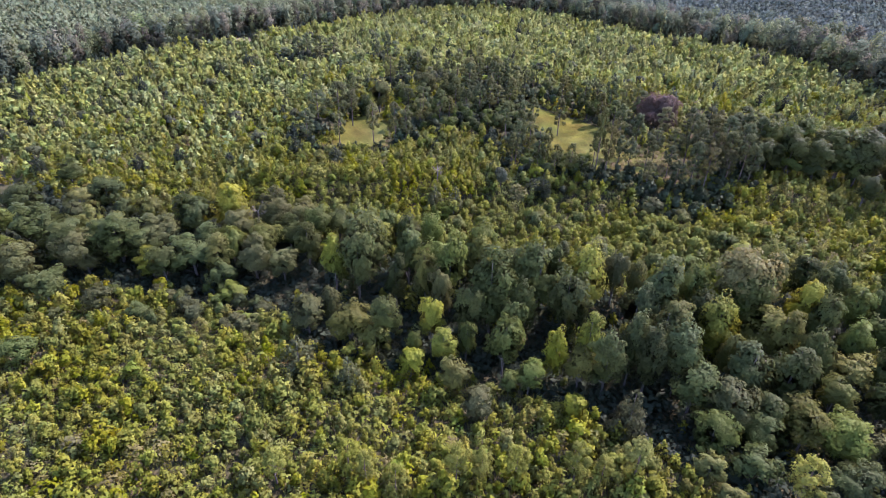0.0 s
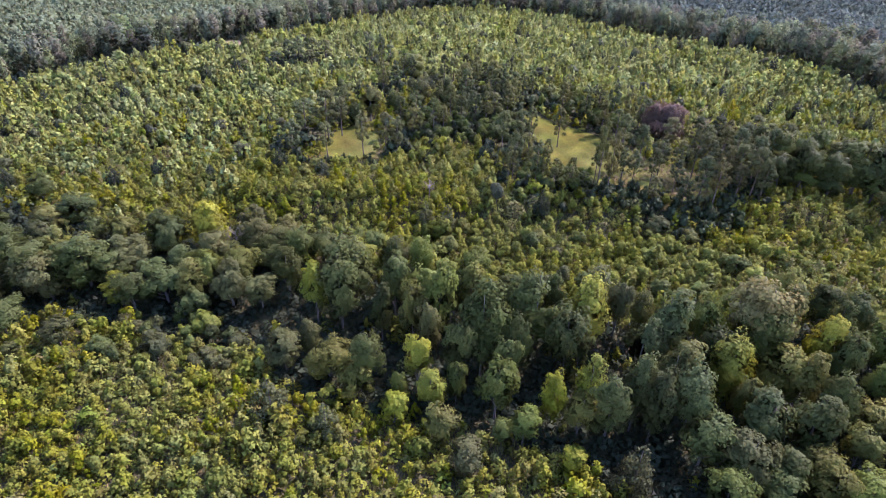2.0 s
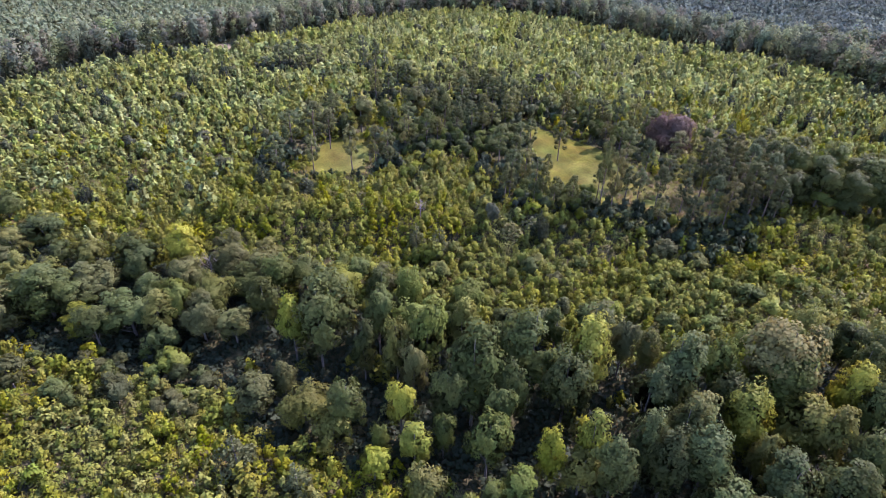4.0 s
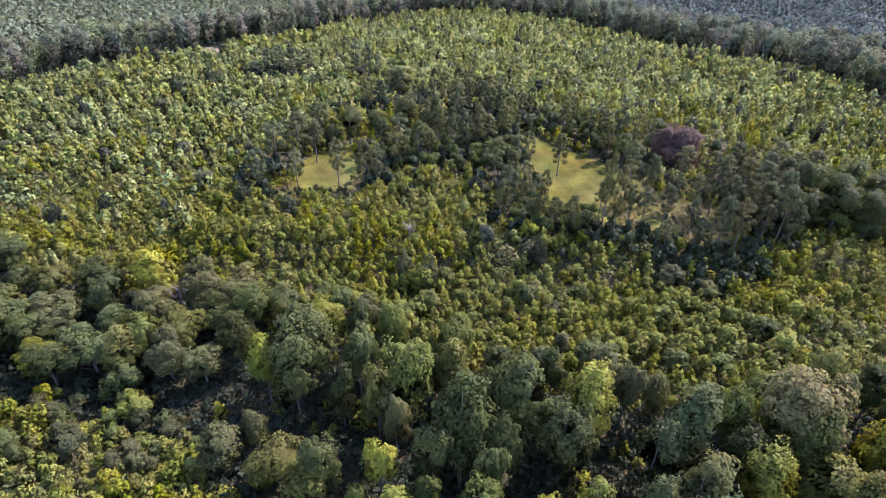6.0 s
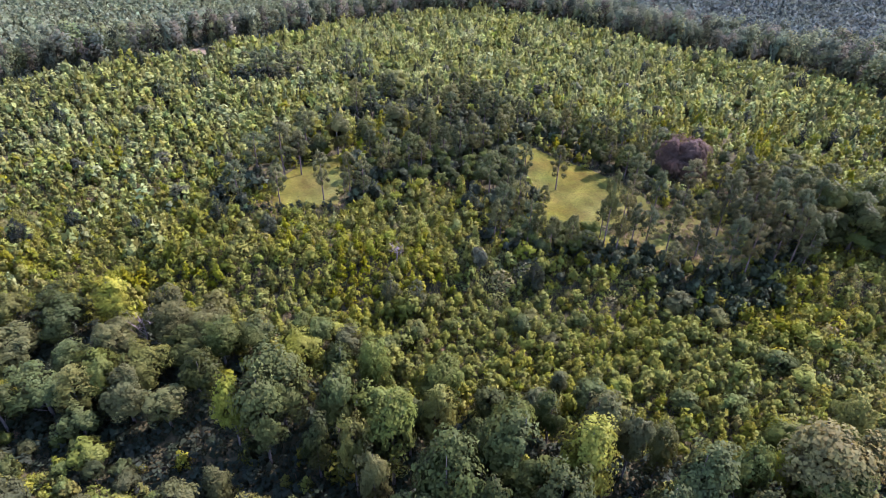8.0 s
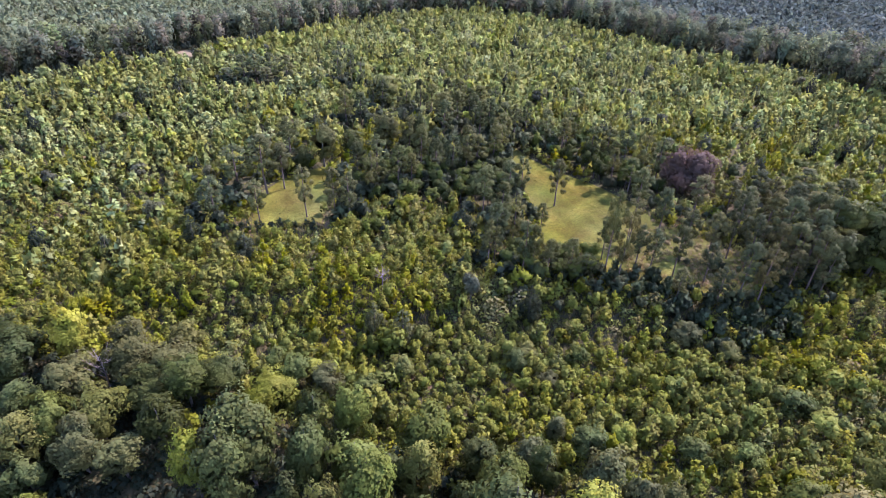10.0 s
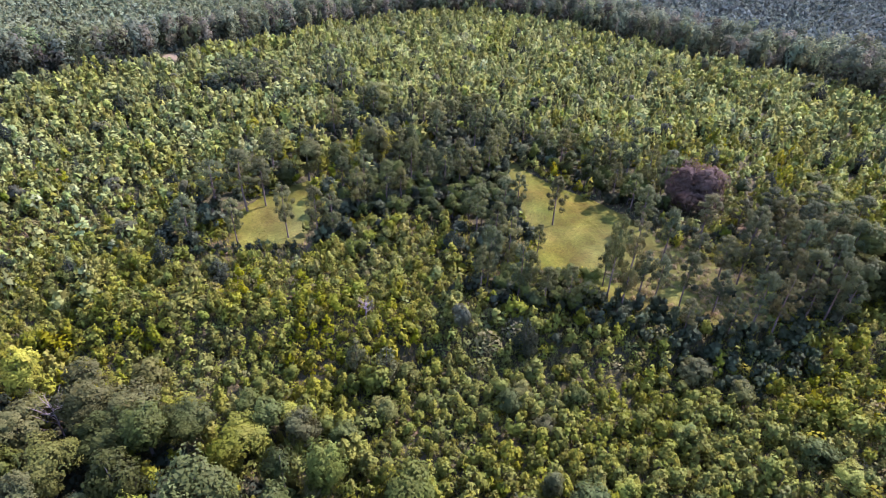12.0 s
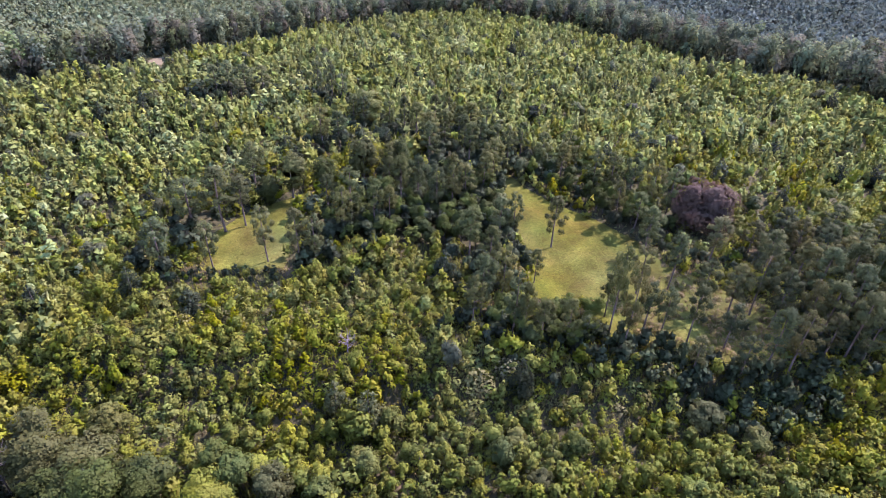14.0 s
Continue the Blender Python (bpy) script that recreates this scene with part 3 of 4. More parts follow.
BACK_PINE = [
    (-15.3, 271.6, 12.4, 3.0), (-11.5, 268.1, 13.1, 3.1), (-17.3, 253.4, 11.8, 3.3), (-21.8, 250.6, 15.2, 3.7),
    (11.5, 263.3, 14.6, 3.1), (16.0, 266.9, 13.6, 3.2), (19.5, 261.8, 12.2, 3.0), (23.2, 265.3, 12.4, 3.8),
    (27.5, 256.1, 14.8, 3.7), (25.4, 242.9, 14.7, 3.1), (30.2, 243.3, 12.7, 3.5), (6.5, 255.5, 14.4, 3.8),
    (2.2, 258.1, 15.0, 3.0), (15.0, 250.9, 13.9, 3.6), (-2.9, 264.3, 13.5, 3.1), (20.9, 247.5, 13.4, 3.0),
    (10.8, 244.7, 15.2, 3.8),
]
GROVE = BACK_PINE + SHOULDER_PINE + WEST_PINE + CREST_PINE + MID_PINE + NORTH_PINE + EAST_PINE + FAR_EAST_PINE
plant_pines(BACK_PINE + WEST_PINE + CREST_PINE + MID_PINE + NORTH_PINE, "pines of the grove", "tall bare-stemmed pine with a tufted dull green crown")
PINE_COLOURS = ((0.056, 0.066, 0.023), (0.072, 0.072, 0.025), (0.048, 0.060, 0.025))
plant_pines(SHOULDER_PINE + EAST_PINE + FAR_EAST_PINE, "pines of the grove", "tall leaning pine with an olive-tinged needle crown")
PINE_COLOURS = ((0.125, 0.135, 0.022), (0.115, 0.120, 0.024))
plant_pines(NEAR_PINE, "pines of the near slope", "slender young pine with an open needle crown")
PINE_COLOURS = ((0.070, 0.088, 0.038), (0.082, 0.092, 0.038))
plant_pines(FIELD_PINE, "old pines spared in the field", "tall old pine spared among the young trees")

# ---- regions of the plan ----
FIELD_EDGE = [(-205, 60), (-205, 150), (-190, 225), (-181, 262), (-172, 280), (-152, 306), (-138, 318), (-120, 333), (-110, 352), (-92, 369), (-70, 405), (-46, 440),
              (-24, 462), (-2, 482), (34, 489), (52, 484), (86, 460), (112, 410), (136, 379), (155, 352), (180, 344), (190, 313), (194, 290), (215, 240), (240, 160),
              (250, -60), (-250, -60)]
EAST_MEADOW = [(33, 239), (37, 230), (44, 221), (54, 214), (62, 205), (66, 196), (62, 190), (56, 186), (46, 180), (34, 182), (36, 196), (32, 202), (30, 218)]
WEST_MEADOW = [(-21, 222), (-14, 224), (-20, 211), (-19, 189), (-36, 187), (-38, 202), (-34, 210)]
EAST_GLADE = [(46, 180), (48, 168), (62, 166), (76, 163), (84, 168), (82, 180), (72, 190), (67, 194), (60, 194), (56, 186)]
MARGINS = [[(-41, 190), (-39, 179), (-16, 180), (-17, 192)], [(33, 186), (33, 174), (47, 172), (47, 184)]]
RAVINE_SHADE = [(-150, 175), (-125, 112), (-75, 113), (-35, 106), (-26, 92), (7, 86), (25, 80), (34, 71), (48, 62), (52, 40), (120, 40), (140, 105),
                (78, 116), (58, 112), (40, 115), (20, 120), (-1, 126), (-20, 131), (-50, 143), (-85, 148)]

DARK_FRONT = [(-125, 100), (-125, 122), (-90, 117), (-60, 118), (-28, 108), (-28, 92), (-80, 92)]
WEST_BANK = [(-56, 194), (-50, 181), (-34, 182), (-18, 184), (-19, 188), (-38, 187), (-42, 196)]
PINE_FOOT = [(20, 173), (24, 168), (38, 166), (52, 160), (60, 155), (70, 150), (80, 151), (88, 157), (84, 163), (76, 161), (62, 166), (48, 170)]


def inside(poly, x, y):
    hit = np.zeros(len(x), bool)
    for (ax, ay), (bx, by) in zip(poly, poly[1:] + poly[:1]):
        cross = (ay > y) != (by > y)
        with np.errstate(divide="ignore", invalid="ignore"):
            hit ^= cross & (x < (bx - ax) * (y - ay) / (by - ay if by != ay else 1e-9) + ax)
    return hit


def waves(x, y, scale, seed):
    """Soft patches between -1 and 1 over the plan."""
    r = np.random.default_rng(seed)
    v = np.zeros(len(x))
    for k in range(6):
        a, f, p = r.uniform(0, 6.283), r.uniform(0.6, 1.8) / scale, r.uniform(0, 6.283)
        v += np.sin((x * math.cos(a) + y * math.sin(a)) * f * 6.283 + p)
    return v / 3.0


def scatter(x0, x1, y0, y1, pitch):
    """Places about a pitch apart, never on a grid."""
    cols, rows_n = int((x1 - x0) / pitch), int((y1 - y0) / pitch)
    i, j = np.meshgrid(np.arange(cols), np.arange(rows_n))
    x = x0 + (i + 0.5 * (j % 2) + rng.uniform(-0.42, 0.42, i.shape)) * pitch
    y = y0 + (j + rng.uniform(-0.42, 0.42, i.shape)) * pitch
    return x.ravel(), y.ravel()


def seen_wedge(x, y):
    """The part of the plan that the flight looks out over, with a margin."""
    return (np.abs(x - 0.09 * y) < 58 + 0.74 * np.maximum(y - 20, 0)) & (y > -60)


def clear_of(x, y, rows_xyr, share):
    ok = np.ones(len(x), bool)
    for cx, cy, r in rows_xyr:
        ok &= (x - cx) ** 2 + (y - cy) ** 2 > (share * r) ** 2
    return ok


def young_pine(n, size, k, own=0.3):
    """A young pine, 1 m high by 0.4 m radius when unscaled: whorls of upswept tufts under a pointed leader."""
    m = 15
    s = np.concatenate([np.linspace(0.12, 0.8, m - 2) + rng.normal(0, 0.05, m - 2), [0.87, 0.97]])
    a = 2.4 * np.arange(m) + rng.normal(0, 0.4, m)
    r = np.where(s > 0.84, 0.02, 0.36 * (1.05 - s) ** 0.75 * rng.uniform(0.5, 1.15, m))
    cen = np.stack([r * np.cos(a), r * np.sin(a), s], 1)
    return tufts(n, cen, np.where(s > 0.84, 0.07, 0.13 * (1.25 - 0.6 * s) * rng.uniform(0.65, 1.2, m)), size, (0, 0, 0.35), 0.6, 0.25, own)


def young_leafy(n, size, k, own=0.3):
    """A leafy sapling, 1 m high by 0.4 m radius: a few uneven lobes."""
    m = 8 + k % 4
    cen = ball(m) * np.array([0.25, 0.25, 0.36]) * rng.uniform(0.6, 1.1, (m, 1)) + np.array([0, 0, 0.52])
    return tufts(n, cen, rng.uniform(0.09, 0.21, m), size, (0, 0, 0.45), own=own)


def bush(n, size, k):
    """A low spreading bush, 1 m high by 0.7 m radius."""
    out = ball(n)
    out[:, 2] = np.abs(out[:, 2])
    a = np.arctan2(out[:, 1], out[:, 0])
    r = 0.72 * (1 + 0.2 * np.sin(3 * a + k)) * rng.uniform(0.6, 1.05, n)
    at = out * np.stack([r, r, 0.95 * rng.uniform(0.7, 1.05, n)], 1)
    return clumps(at, out + np.array([0, 0, 0.2]), size, 0.75, 0.42, 0.3)


def far_pine(n, size, k):
    return young_pine(n, size, k, 0.15)


def far_leafy(n, size, k):
    return young_leafy(n, size, k, 0.15)


def spread(shape, x, y, height, widen, n, size, variants=6, uneven=0.15, hue=0.008):
    """Leaf sprays of many plants at once: each takes one of a few grown forms, turned and scaled, and a tone of its own."""
    forms = np.stack([shape(n, size, k) for k in range(variants)])
    f = forms[rng.integers(0, variants, len(x))]
    a = rng.uniform(0, 6.283, len(x))
    c, s = np.cos(a)[:, None, None], np.sin(a)[:, None, None]
    f[..., :4, :2] = np.stack([f[..., :4, 0] * c - f[..., :4, 1] * s, f[..., :4, 0] * s + f[..., :4, 1] * c], -1)
    f[..., :3, :2] *= (height * widen)[:, None, None, None]
    f[..., :3, 2] *= height[:, None, None]
    f[..., :3, :] += np.stack([x, y, ground_z(x, y)], -1)[:, None, None, :]
    f[..., 4, :] = np.stack([np.clip(rng.normal(0, uneven, len(x)), -0.5, 0.22), rng.normal(0, hue, len(x)), rng.normal(0, 0.06, len(x))], -1)[:, None, :]
    return f.reshape(-1, 5, 3)


def stuff(name, tris, material, colour, label, category):
    ob = new(name, tri_mesh(name, np.concatenate(tris) if isinstance(tris, list) else tris, material))
    ob.color = (*colour, 1)
    return tagged(ob, label, category, kind="stuff")


BIG = [(x, y, r) for x, y, _, r, _ in RAVINE + NEAR_SLOPE + FIELD_TREE + FIELD_EAST + EAST_HARDWOOD + GROVE_HARDWOOD]
PINE_FEET = [(x, y, r) for x, y, _, r in GROVE + FIELD_PINE]

# hardwoods that close the ravine's canopy between the others
ix, iy = scatter(-122, 112, 47, 160, 7.6)
m = inside(RAVINE_SHADE, ix, iy) & ~((ix > -36) & (ix < 58) & (iy < np.where(ix < 2, 119, 106))) & ~inside(DARK_FRONT, ix, iy) & clear_of(ix, iy, [(x, y, r) for x, y, _, r, _ in RAVINE + NEAR_SLOPE], 0.78)
FILL = []
for x, y in zip(ix[m], iy[m]):
    tall = 4 + 8 * step(x, -40, 0) * step(y, 84, 98)
    FILL.append((float(x), float(y), float(tall + rng.uniform(-4, 3)), float(rng.uniform(3.6, 5.4)), int(rng.choice([0, 0, 1, 4, 6]))))
ix, iy = scatter(-112, -32, 100, 122, 4.6)
m = inside(DARK_FRONT, ix, iy) & clear_of(ix, iy, [(x, y, r) for x, y, _, r, _ in RAVINE + NEAR_SLOPE], 0.85) & (rng.random(len(ix)) < 0.85)
FILL += [(float(x), float(y), float(ground_z(x, y) + rng.uniform(3.2, 6)), float(rng.uniform(1.9, 3.0)), int(rng.choice([0, 1, 1, 6, 4]))) for x, y in zip(ix[m], iy[m])]
ix, iy = scatter(126, 165, 158, 205, 9.0)
FILL += [(float(x), float(y), float(rng.uniform(8, 14)), float(rng.uniform(4, 6)), int(rng.choice([0, 0, 1, 4]))) for x, y in zip(ix, iy)]
plant_hardwoods(FILL, "trees of the wooded ravine")
BIG += [(x, y, r) for x, y, _, r, _ in FILL]

# dark bushy trees under the pines between the two clearings and along the east clearing's upper edge
CREST = [(-15, 200), (-12, 212), (0, 226), (22, 232), (30, 226), (30, 206), (24, 198), (6, 199)]
UPPER_EDGE = [(35, 243), (40, 231), (49, 222), (60, 213), (68, 204), (74, 212), (58, 228), (42, 248)]
ix, iy = scatter(-20, 75, 195, 248, 4.2)
m = (inside(CREST, ix, iy) | inside(UPPER_EDGE, ix, iy)) & clear_of(ix, iy, [(x, y, 1.3) for x, y, _, r in GROVE], 1.0)
fx, fy = scatter(22, 50, 165, 182, 3.6)
f = inside([(28, 181), (46, 180), (49, 171), (48, 166), (32, 166), (24, 172)], fx, fy)
ix, iy = np.concatenate([ix[m], fx[f]]), np.concatenate([iy[m], fy[f]])
lift = np.where(iy < 183, np.where(iy < 175, -0.5, -2.6), 0.0)
THICKET = [(float(x), float(y), float(ground_z(x, y) + up + rng.uniform(4.5, 8.5)), float(rng.uniform(2.2, 3.4)), int(rng.choice([0, 0, 1, 1]))) for x, y, up in zip(ix, iy, lift)]
plant_hardwoods(THICKET, "hardwoods round the grove")
BIG += [(x, y, r) for x, y, _, r, _ in THICKET]

# dark evergreens and bushy trees dotted over the young field
ix, iy = scatter(-190, 215, 165, 455, 17.0)
ix, iy = ix + rng.uniform(-7, 7, len(ix)), iy + rng.uniform(-7, 7, len(iy))
m = inside(FIELD_EDGE, ix, iy) & ~inside(EAST_MEADOW, ix, iy) & ~inside(WEST_MEADOW, ix, iy) & ~inside(EAST_GLADE, ix, iy) & (rng.random(len(ix)) < 0.7)
m &= clear_of(ix, iy, PINE_FEET, 2.0) & clear_of(ix, iy, BIG, 1.2) & (np.abs(ix - 0.09 * iy) < 50 + 0.7 * iy)
for x, y in zip(ix[m], iy[m]):
    tone = rng.uniform(0.75, 1.15)
    if rng.random() < 0.6:
        plant("evergreen_tree", CEDARS[rng.integers(2)] if y < 235 else SMALL_CEDARS[rng.integers(3)], float(x), float(y), rng.uniform(6, 10), 3.5, 11.0, rng.uniform(2.0, 3.3), (0.040 * tone, 0.053 * tone, 0.024),
              "dark evergreen standing over the young trees", "tree", "evergreens of the field")
    else:
        plant("low_tree", LOW_TREES[rng.integers(6)] if y < 235 else SMALL_LOW_TREES[rng.integers(4)], float(x), float(y), rng.uniform(5.5, 8.5), 4.4, 10.0, rng.uniform(2.4, 4.0), (0.068 * tone, 0.076 * tone, 0.032),
              "dusky bushy tree standing over the young trees", "tree", "evergreens of the field")
    BIG.append((float(x), float(y), 2.5))

# ---- the young plantation ----
px, py = scatter(-250, 260, -60, 492, 2.5)
keep = inside(FIELD_EDGE, px, py) & seen_wedge(px, py) & ~inside(EAST_MEADOW, px, py) & ~inside(WEST_MEADOW, px, py) & ~inside(EAST_GLADE, px, py) & ~inside(CREST, px, py) & ~inside(UPPER_EDGE, px, py)
keep &= ~(inside(RAVINE_SHADE, px, py) & (rng.random(len(px)) < 0.85))
keep &= ~(inside(PINE_FOOT, px, py) & (rng.random(len(px)) < 0.6))
keep &= (waves(px, py, 26, 3) > -1.5) & (rng.random(len(px)) < 0.96 - 0.32 * step(py, 175, 260))
px, py = px[keep], py[keep]
keep = clear_of(px, py, BIG, 0.5) & clear_of(px, py, [(*BARE_EARTH, 6.5), (-110, 340, 6.0), (-108, 333, 4.0)], 1.0) & clear_of(px, py, PINE_FEET, 1.25)
px, py = px[keep], py[keep]
margin = inside(MARGINS[0], px, py) | inside(MARGINS[1], px, py)
size = np.where(margin, 0.42, 1.0) * (4.0 + 1.1 * step(py, 190, 300)) * np.exp(np.clip(rng.normal(0, 0.24, len(px)), -0.5, 0.42)) * (1 + 0.16 * waves(px, py, 40, 5))
kind = (rng.random(len(px)) + 0.22 * waves(px, py, 55, 8)) * (1 - 0.42 * step(py, 190, 260))
IN_HAND = (px > -20) & (px < 75) & (py > 129) & (py < 152) & (size > 3.2)
# plants far enough off to carry haze in their colour
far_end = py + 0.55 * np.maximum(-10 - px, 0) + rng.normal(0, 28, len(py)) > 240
PLANTATION = (
    ("young_pines", young_pine, NEEDLE, kind < 0.52, 1.0, (0.138, 0.146, 0.018), "light green young pines crowding the replanted field"),
    ("leafy_saplings", young_leafy, LEAF, (kind >= 0.52) & (kind < 0.78), 1.0, (0.124, 0.140, 0.017), "green leafy saplings grown up among the young pines"),
    ("yellow_green_shrubs", bush, LEAF, (kind >= 0.78) & (kind < 0.98), 0.62, (0.142, 0.146, 0.017), "yellow-green shrubs between the young trees"),
    ("dull_shrubs", bush, LEAF, kind >= 0.98, 0.66, (0.116, 0.108, 0.034), "dull brownish shrubs turning with the season"),
)
for name, shape, mat, mask, short, colour, words in PLANTATION:
    made = []
    rich = 1.0 if short == 1.0 else 0.55
    for lo, hi, n, sz in ((-60, 48, 75, 0.135), (48, 190, 260, 0.067), (190, 400, 130, 0.098)):
        m = mask & (py >= lo) & (py < hi) & ~IN_HAND & ~far_end
        made.append(spread(shape, px[m], py[m], size[m] * short, rng.uniform(0.74, 1.15, m.sum()), int(n * rich), sz / rich ** 0.5))
    stuff(name, made, mat, colour, words, "young trees" if short == 1.0 else "shrubs")
    # Haze is put into the far plants' leaf colour: paler and bluer.
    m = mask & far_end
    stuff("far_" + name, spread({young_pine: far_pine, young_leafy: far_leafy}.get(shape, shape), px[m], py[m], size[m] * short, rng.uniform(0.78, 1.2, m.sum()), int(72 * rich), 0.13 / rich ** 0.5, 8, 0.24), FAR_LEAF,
          (colour[0] * 1.26, colour[1] * 1.36, 0.36 * colour[1]), words + ", paled and blued for haze towards its far end", "young trees" if short == 1.0 else "shrubs")

bx, by = scatter(-130, 150, 40, 196, 1.8)
m = inside(FIELD_EDGE, bx, by) & seen_wedge(bx, by) & ~inside(RAVINE_SHADE, bx, by) & ~inside(EAST_MEADOW, bx, by) & ~inside(WEST_MEADOW, bx, by) & ~inside(EAST_GLADE, bx, by)
m &= ~inside(MARGINS[0], bx, by) & ~inside(MARGINS[1], bx, by) & (waves(bx, by, 14, 77) > -0.75)
bx, by = bx[m], by[m]
stuff("field_brush", spread(bush, bx, by, rng.uniform(1.0, 2.3, len(bx)), rng.uniform(0.8, 1.3, len(bx)), 46, 0.148), LEAF, (0.116, 0.132, 0.020),
      "low olive brush filling the rows between the young trees", "shrubs")

ox, oy = scatter(-250, 260, -60, 470, 3.9)
m = inside(FIELD_EDGE, ox, oy) & ~inside(RAVINE_SHADE, ox, oy) & ~seen_wedge(ox, oy)
ox, oy = ox[m], oy[m]
stuff("outlying_young_trees", spread(young_leafy, ox, oy, rng.uniform(3.2, 5.4, len(ox)), rng.uniform(0.9, 1.5, len(ox)), 30, 0.215), LEAF, (0.132, 0.146, 0.018),
      "young trees of the replanted field's outlying parts", "young trees")

# young trees of the stretch that the flight ends over, one by one
YOUNG = [(tri_mesh("crown", (young_pine if k < 4 else young_leafy)(480, 0.056, k), NEEDLE if k < 4 else LEAF),
          tubes("trunk", [tube([(0, 0, -0.06), (0.01, 0, 0.4), (0, 0.01, 0.9)], (0.018, 0.012, 0.004), 5)], GREY_BARK)) for k in range(8)]
for i in np.flatnonzero(IN_HAND):
    k = int(rng.integers(8))
    crown_mesh, trunk_mesh = YOUNG[k]
    foot = new("young_pine" if k < 4 else "sapling")
    foot.matrix_world = Matrix.LocRotScale((px[i], py[i], float(ground_z(px[i], py[i]))), Euler((0, 0, rng.uniform(0, 6.283))), Vector((1.0, 1.0, 1)) * size[i])
    tone = rng.uniform(0.8, 1.2)
    for part_name, me in (("trunk", trunk_mesh), ("crown", crown_mesh)):
        ob = new(part_name, me)
        ob.parent = foot
        ob.color = (0.138 * tone, 0.146 * tone, 0.019, 1) if k < 4 else (0.120 * tone, 0.140 * tone, 0.022, 1)
    tagged(foot, "light green young pine in the replanted field" if k < 4 else "green leafy sapling in the replanted field", "tree", "young trees of the field")

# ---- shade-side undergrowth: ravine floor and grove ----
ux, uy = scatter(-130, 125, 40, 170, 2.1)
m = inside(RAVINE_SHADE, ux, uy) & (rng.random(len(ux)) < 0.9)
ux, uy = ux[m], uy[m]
# The ravine's deep shade is put into this near-black leaf colour.
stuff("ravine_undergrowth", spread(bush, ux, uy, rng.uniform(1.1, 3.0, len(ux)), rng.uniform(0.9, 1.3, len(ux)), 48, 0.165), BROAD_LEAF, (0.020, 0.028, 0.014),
      "green undergrowth on the ravine floor, its shade put into the colour", "undergrowth")
base = np.array([(x, y) for x, y, _ in PINE_FEET])
ux, uy = (np.repeat(base, 9, 0) + rng.normal(0, 3.8, (9 * len(base), 2))).T
m = ~inside(EAST_MEADOW, ux, uy) & ~inside(WEST_MEADOW, ux, uy) & ~inside(MARGINS[0], ux, uy) & ~inside(MARGINS[1], ux, uy) & ~(inside(EAST_GLADE, ux, uy) & (rng.random(len(ux)) < 0.93))
ux, uy = ux[m], uy[m]
crest = (uy > 184) & (ux < 45)
# Dark green bushes; the grove's shadow zone is put into their colour too.
stuff("grove_undergrowth", spread(young_leafy, ux, uy, rng.uniform(1.6, 4.2, len(ux)) + 1.8 * crest, rng.uniform(0.8, 1.2, len(ux)), 170, 0.1), LEAF, (0.044, 0.058, 0.028),
      "dark green bushes crowding the feet of the pines, deepened for shade", "undergrowth")

ux, uy = scatter(-60, 110, 140, 192, 2.1)
m = (inside(PINE_FOOT, ux, uy) & (rng.random(len(ux)) < 0.85)) | inside(WEST_BANK, ux, uy)
ux, uy = ux[m], uy[m]
# The pines' shade along this band is partly in the leaf colour.
stuff("grove_edge_bushes", spread(young_leafy, ux, uy, np.where(uy > 178, rng.uniform(1.2, 2.6, len(ux)), rng.uniform(2.4, 5.2, len(ux))), rng.uniform(0.7, 1.1, len(ux)), 190, 0.1), LEAF, (0.046, 0.062, 0.028),
      "dark blue-green bushes along the foot of the pine grove, deepened for shade", "undergrowth")

# ---- weeds and meadow grass ----
def blades(x, y, height, width):
    """Upright tufts of grass or weed."""
    a = rng.uniform(0, 6.283, len(x))
    d = np.stack([np.cos(a), np.sin(a), 0 * a], 1)
    at = np.stack([x, y, ground_z(x, y) - 0.03], 1)
    tip = at + np.stack([rng.normal(0, 0.25, len(x)) * height, rng.normal(0, 0.25, len(x)) * height, height], 1)
    leaf = sprays_of((at - d * width[:, None], at + d * width[:, None], tip), np.array([0, 0, 1.0]) + 0.15 * rng.normal(size=(len(x), 3)))
    leaf[:, 4, 0], leaf[:, 4, 1] = 0.2 * waves(x, y, 9, 17), 0.015 * waves(x, y, 17, 23)
    return leaf


wx, wy = scatter(-130, 150, 20, 200, 0.6)
m = seen_wedge(wx, wy) & ~inside(EAST_MEADOW, wx, wy) & ~inside(WEST_MEADOW, wx, wy) & ~inside(EAST_GLADE, wx, wy)
wx, wy = wx[m], wy[m]
far_x, far_y = scatter(-250, 260, 200, 480, 1.5)
m = seen_wedge(far_x, far_y) & ~inside(EAST_MEADOW, far_x, far_y) & ~inside(WEST_MEADOW, far_x, far_y)
far_x, far_y = far_x[m], far_y[m]
m = clear_of(far_x, far_y, [(*BARE_EARTH, 6.0)], 1.0)
far_x, far_y = far_x[m], far_y[m]
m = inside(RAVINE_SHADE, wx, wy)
# floor weeds get the ravine's shade in their colour, unlike field weeds
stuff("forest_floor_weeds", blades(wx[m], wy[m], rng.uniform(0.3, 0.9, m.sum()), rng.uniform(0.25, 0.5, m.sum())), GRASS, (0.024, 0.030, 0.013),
      "weeds and seedlings on the ravine floor, coloured dark for the shade", "weeds")
wx, wy = wx[~m], wy[~m]
pick = waves(wx, wy, 18, 31) + rng.normal(0, 0.35, len(wx)) > -0.45
weeds = blades(wx[pick], wy[pick], rng.uniform(0.5, 1.2, pick.sum()), rng.uniform(0.13, 0.26, pick.sum()))
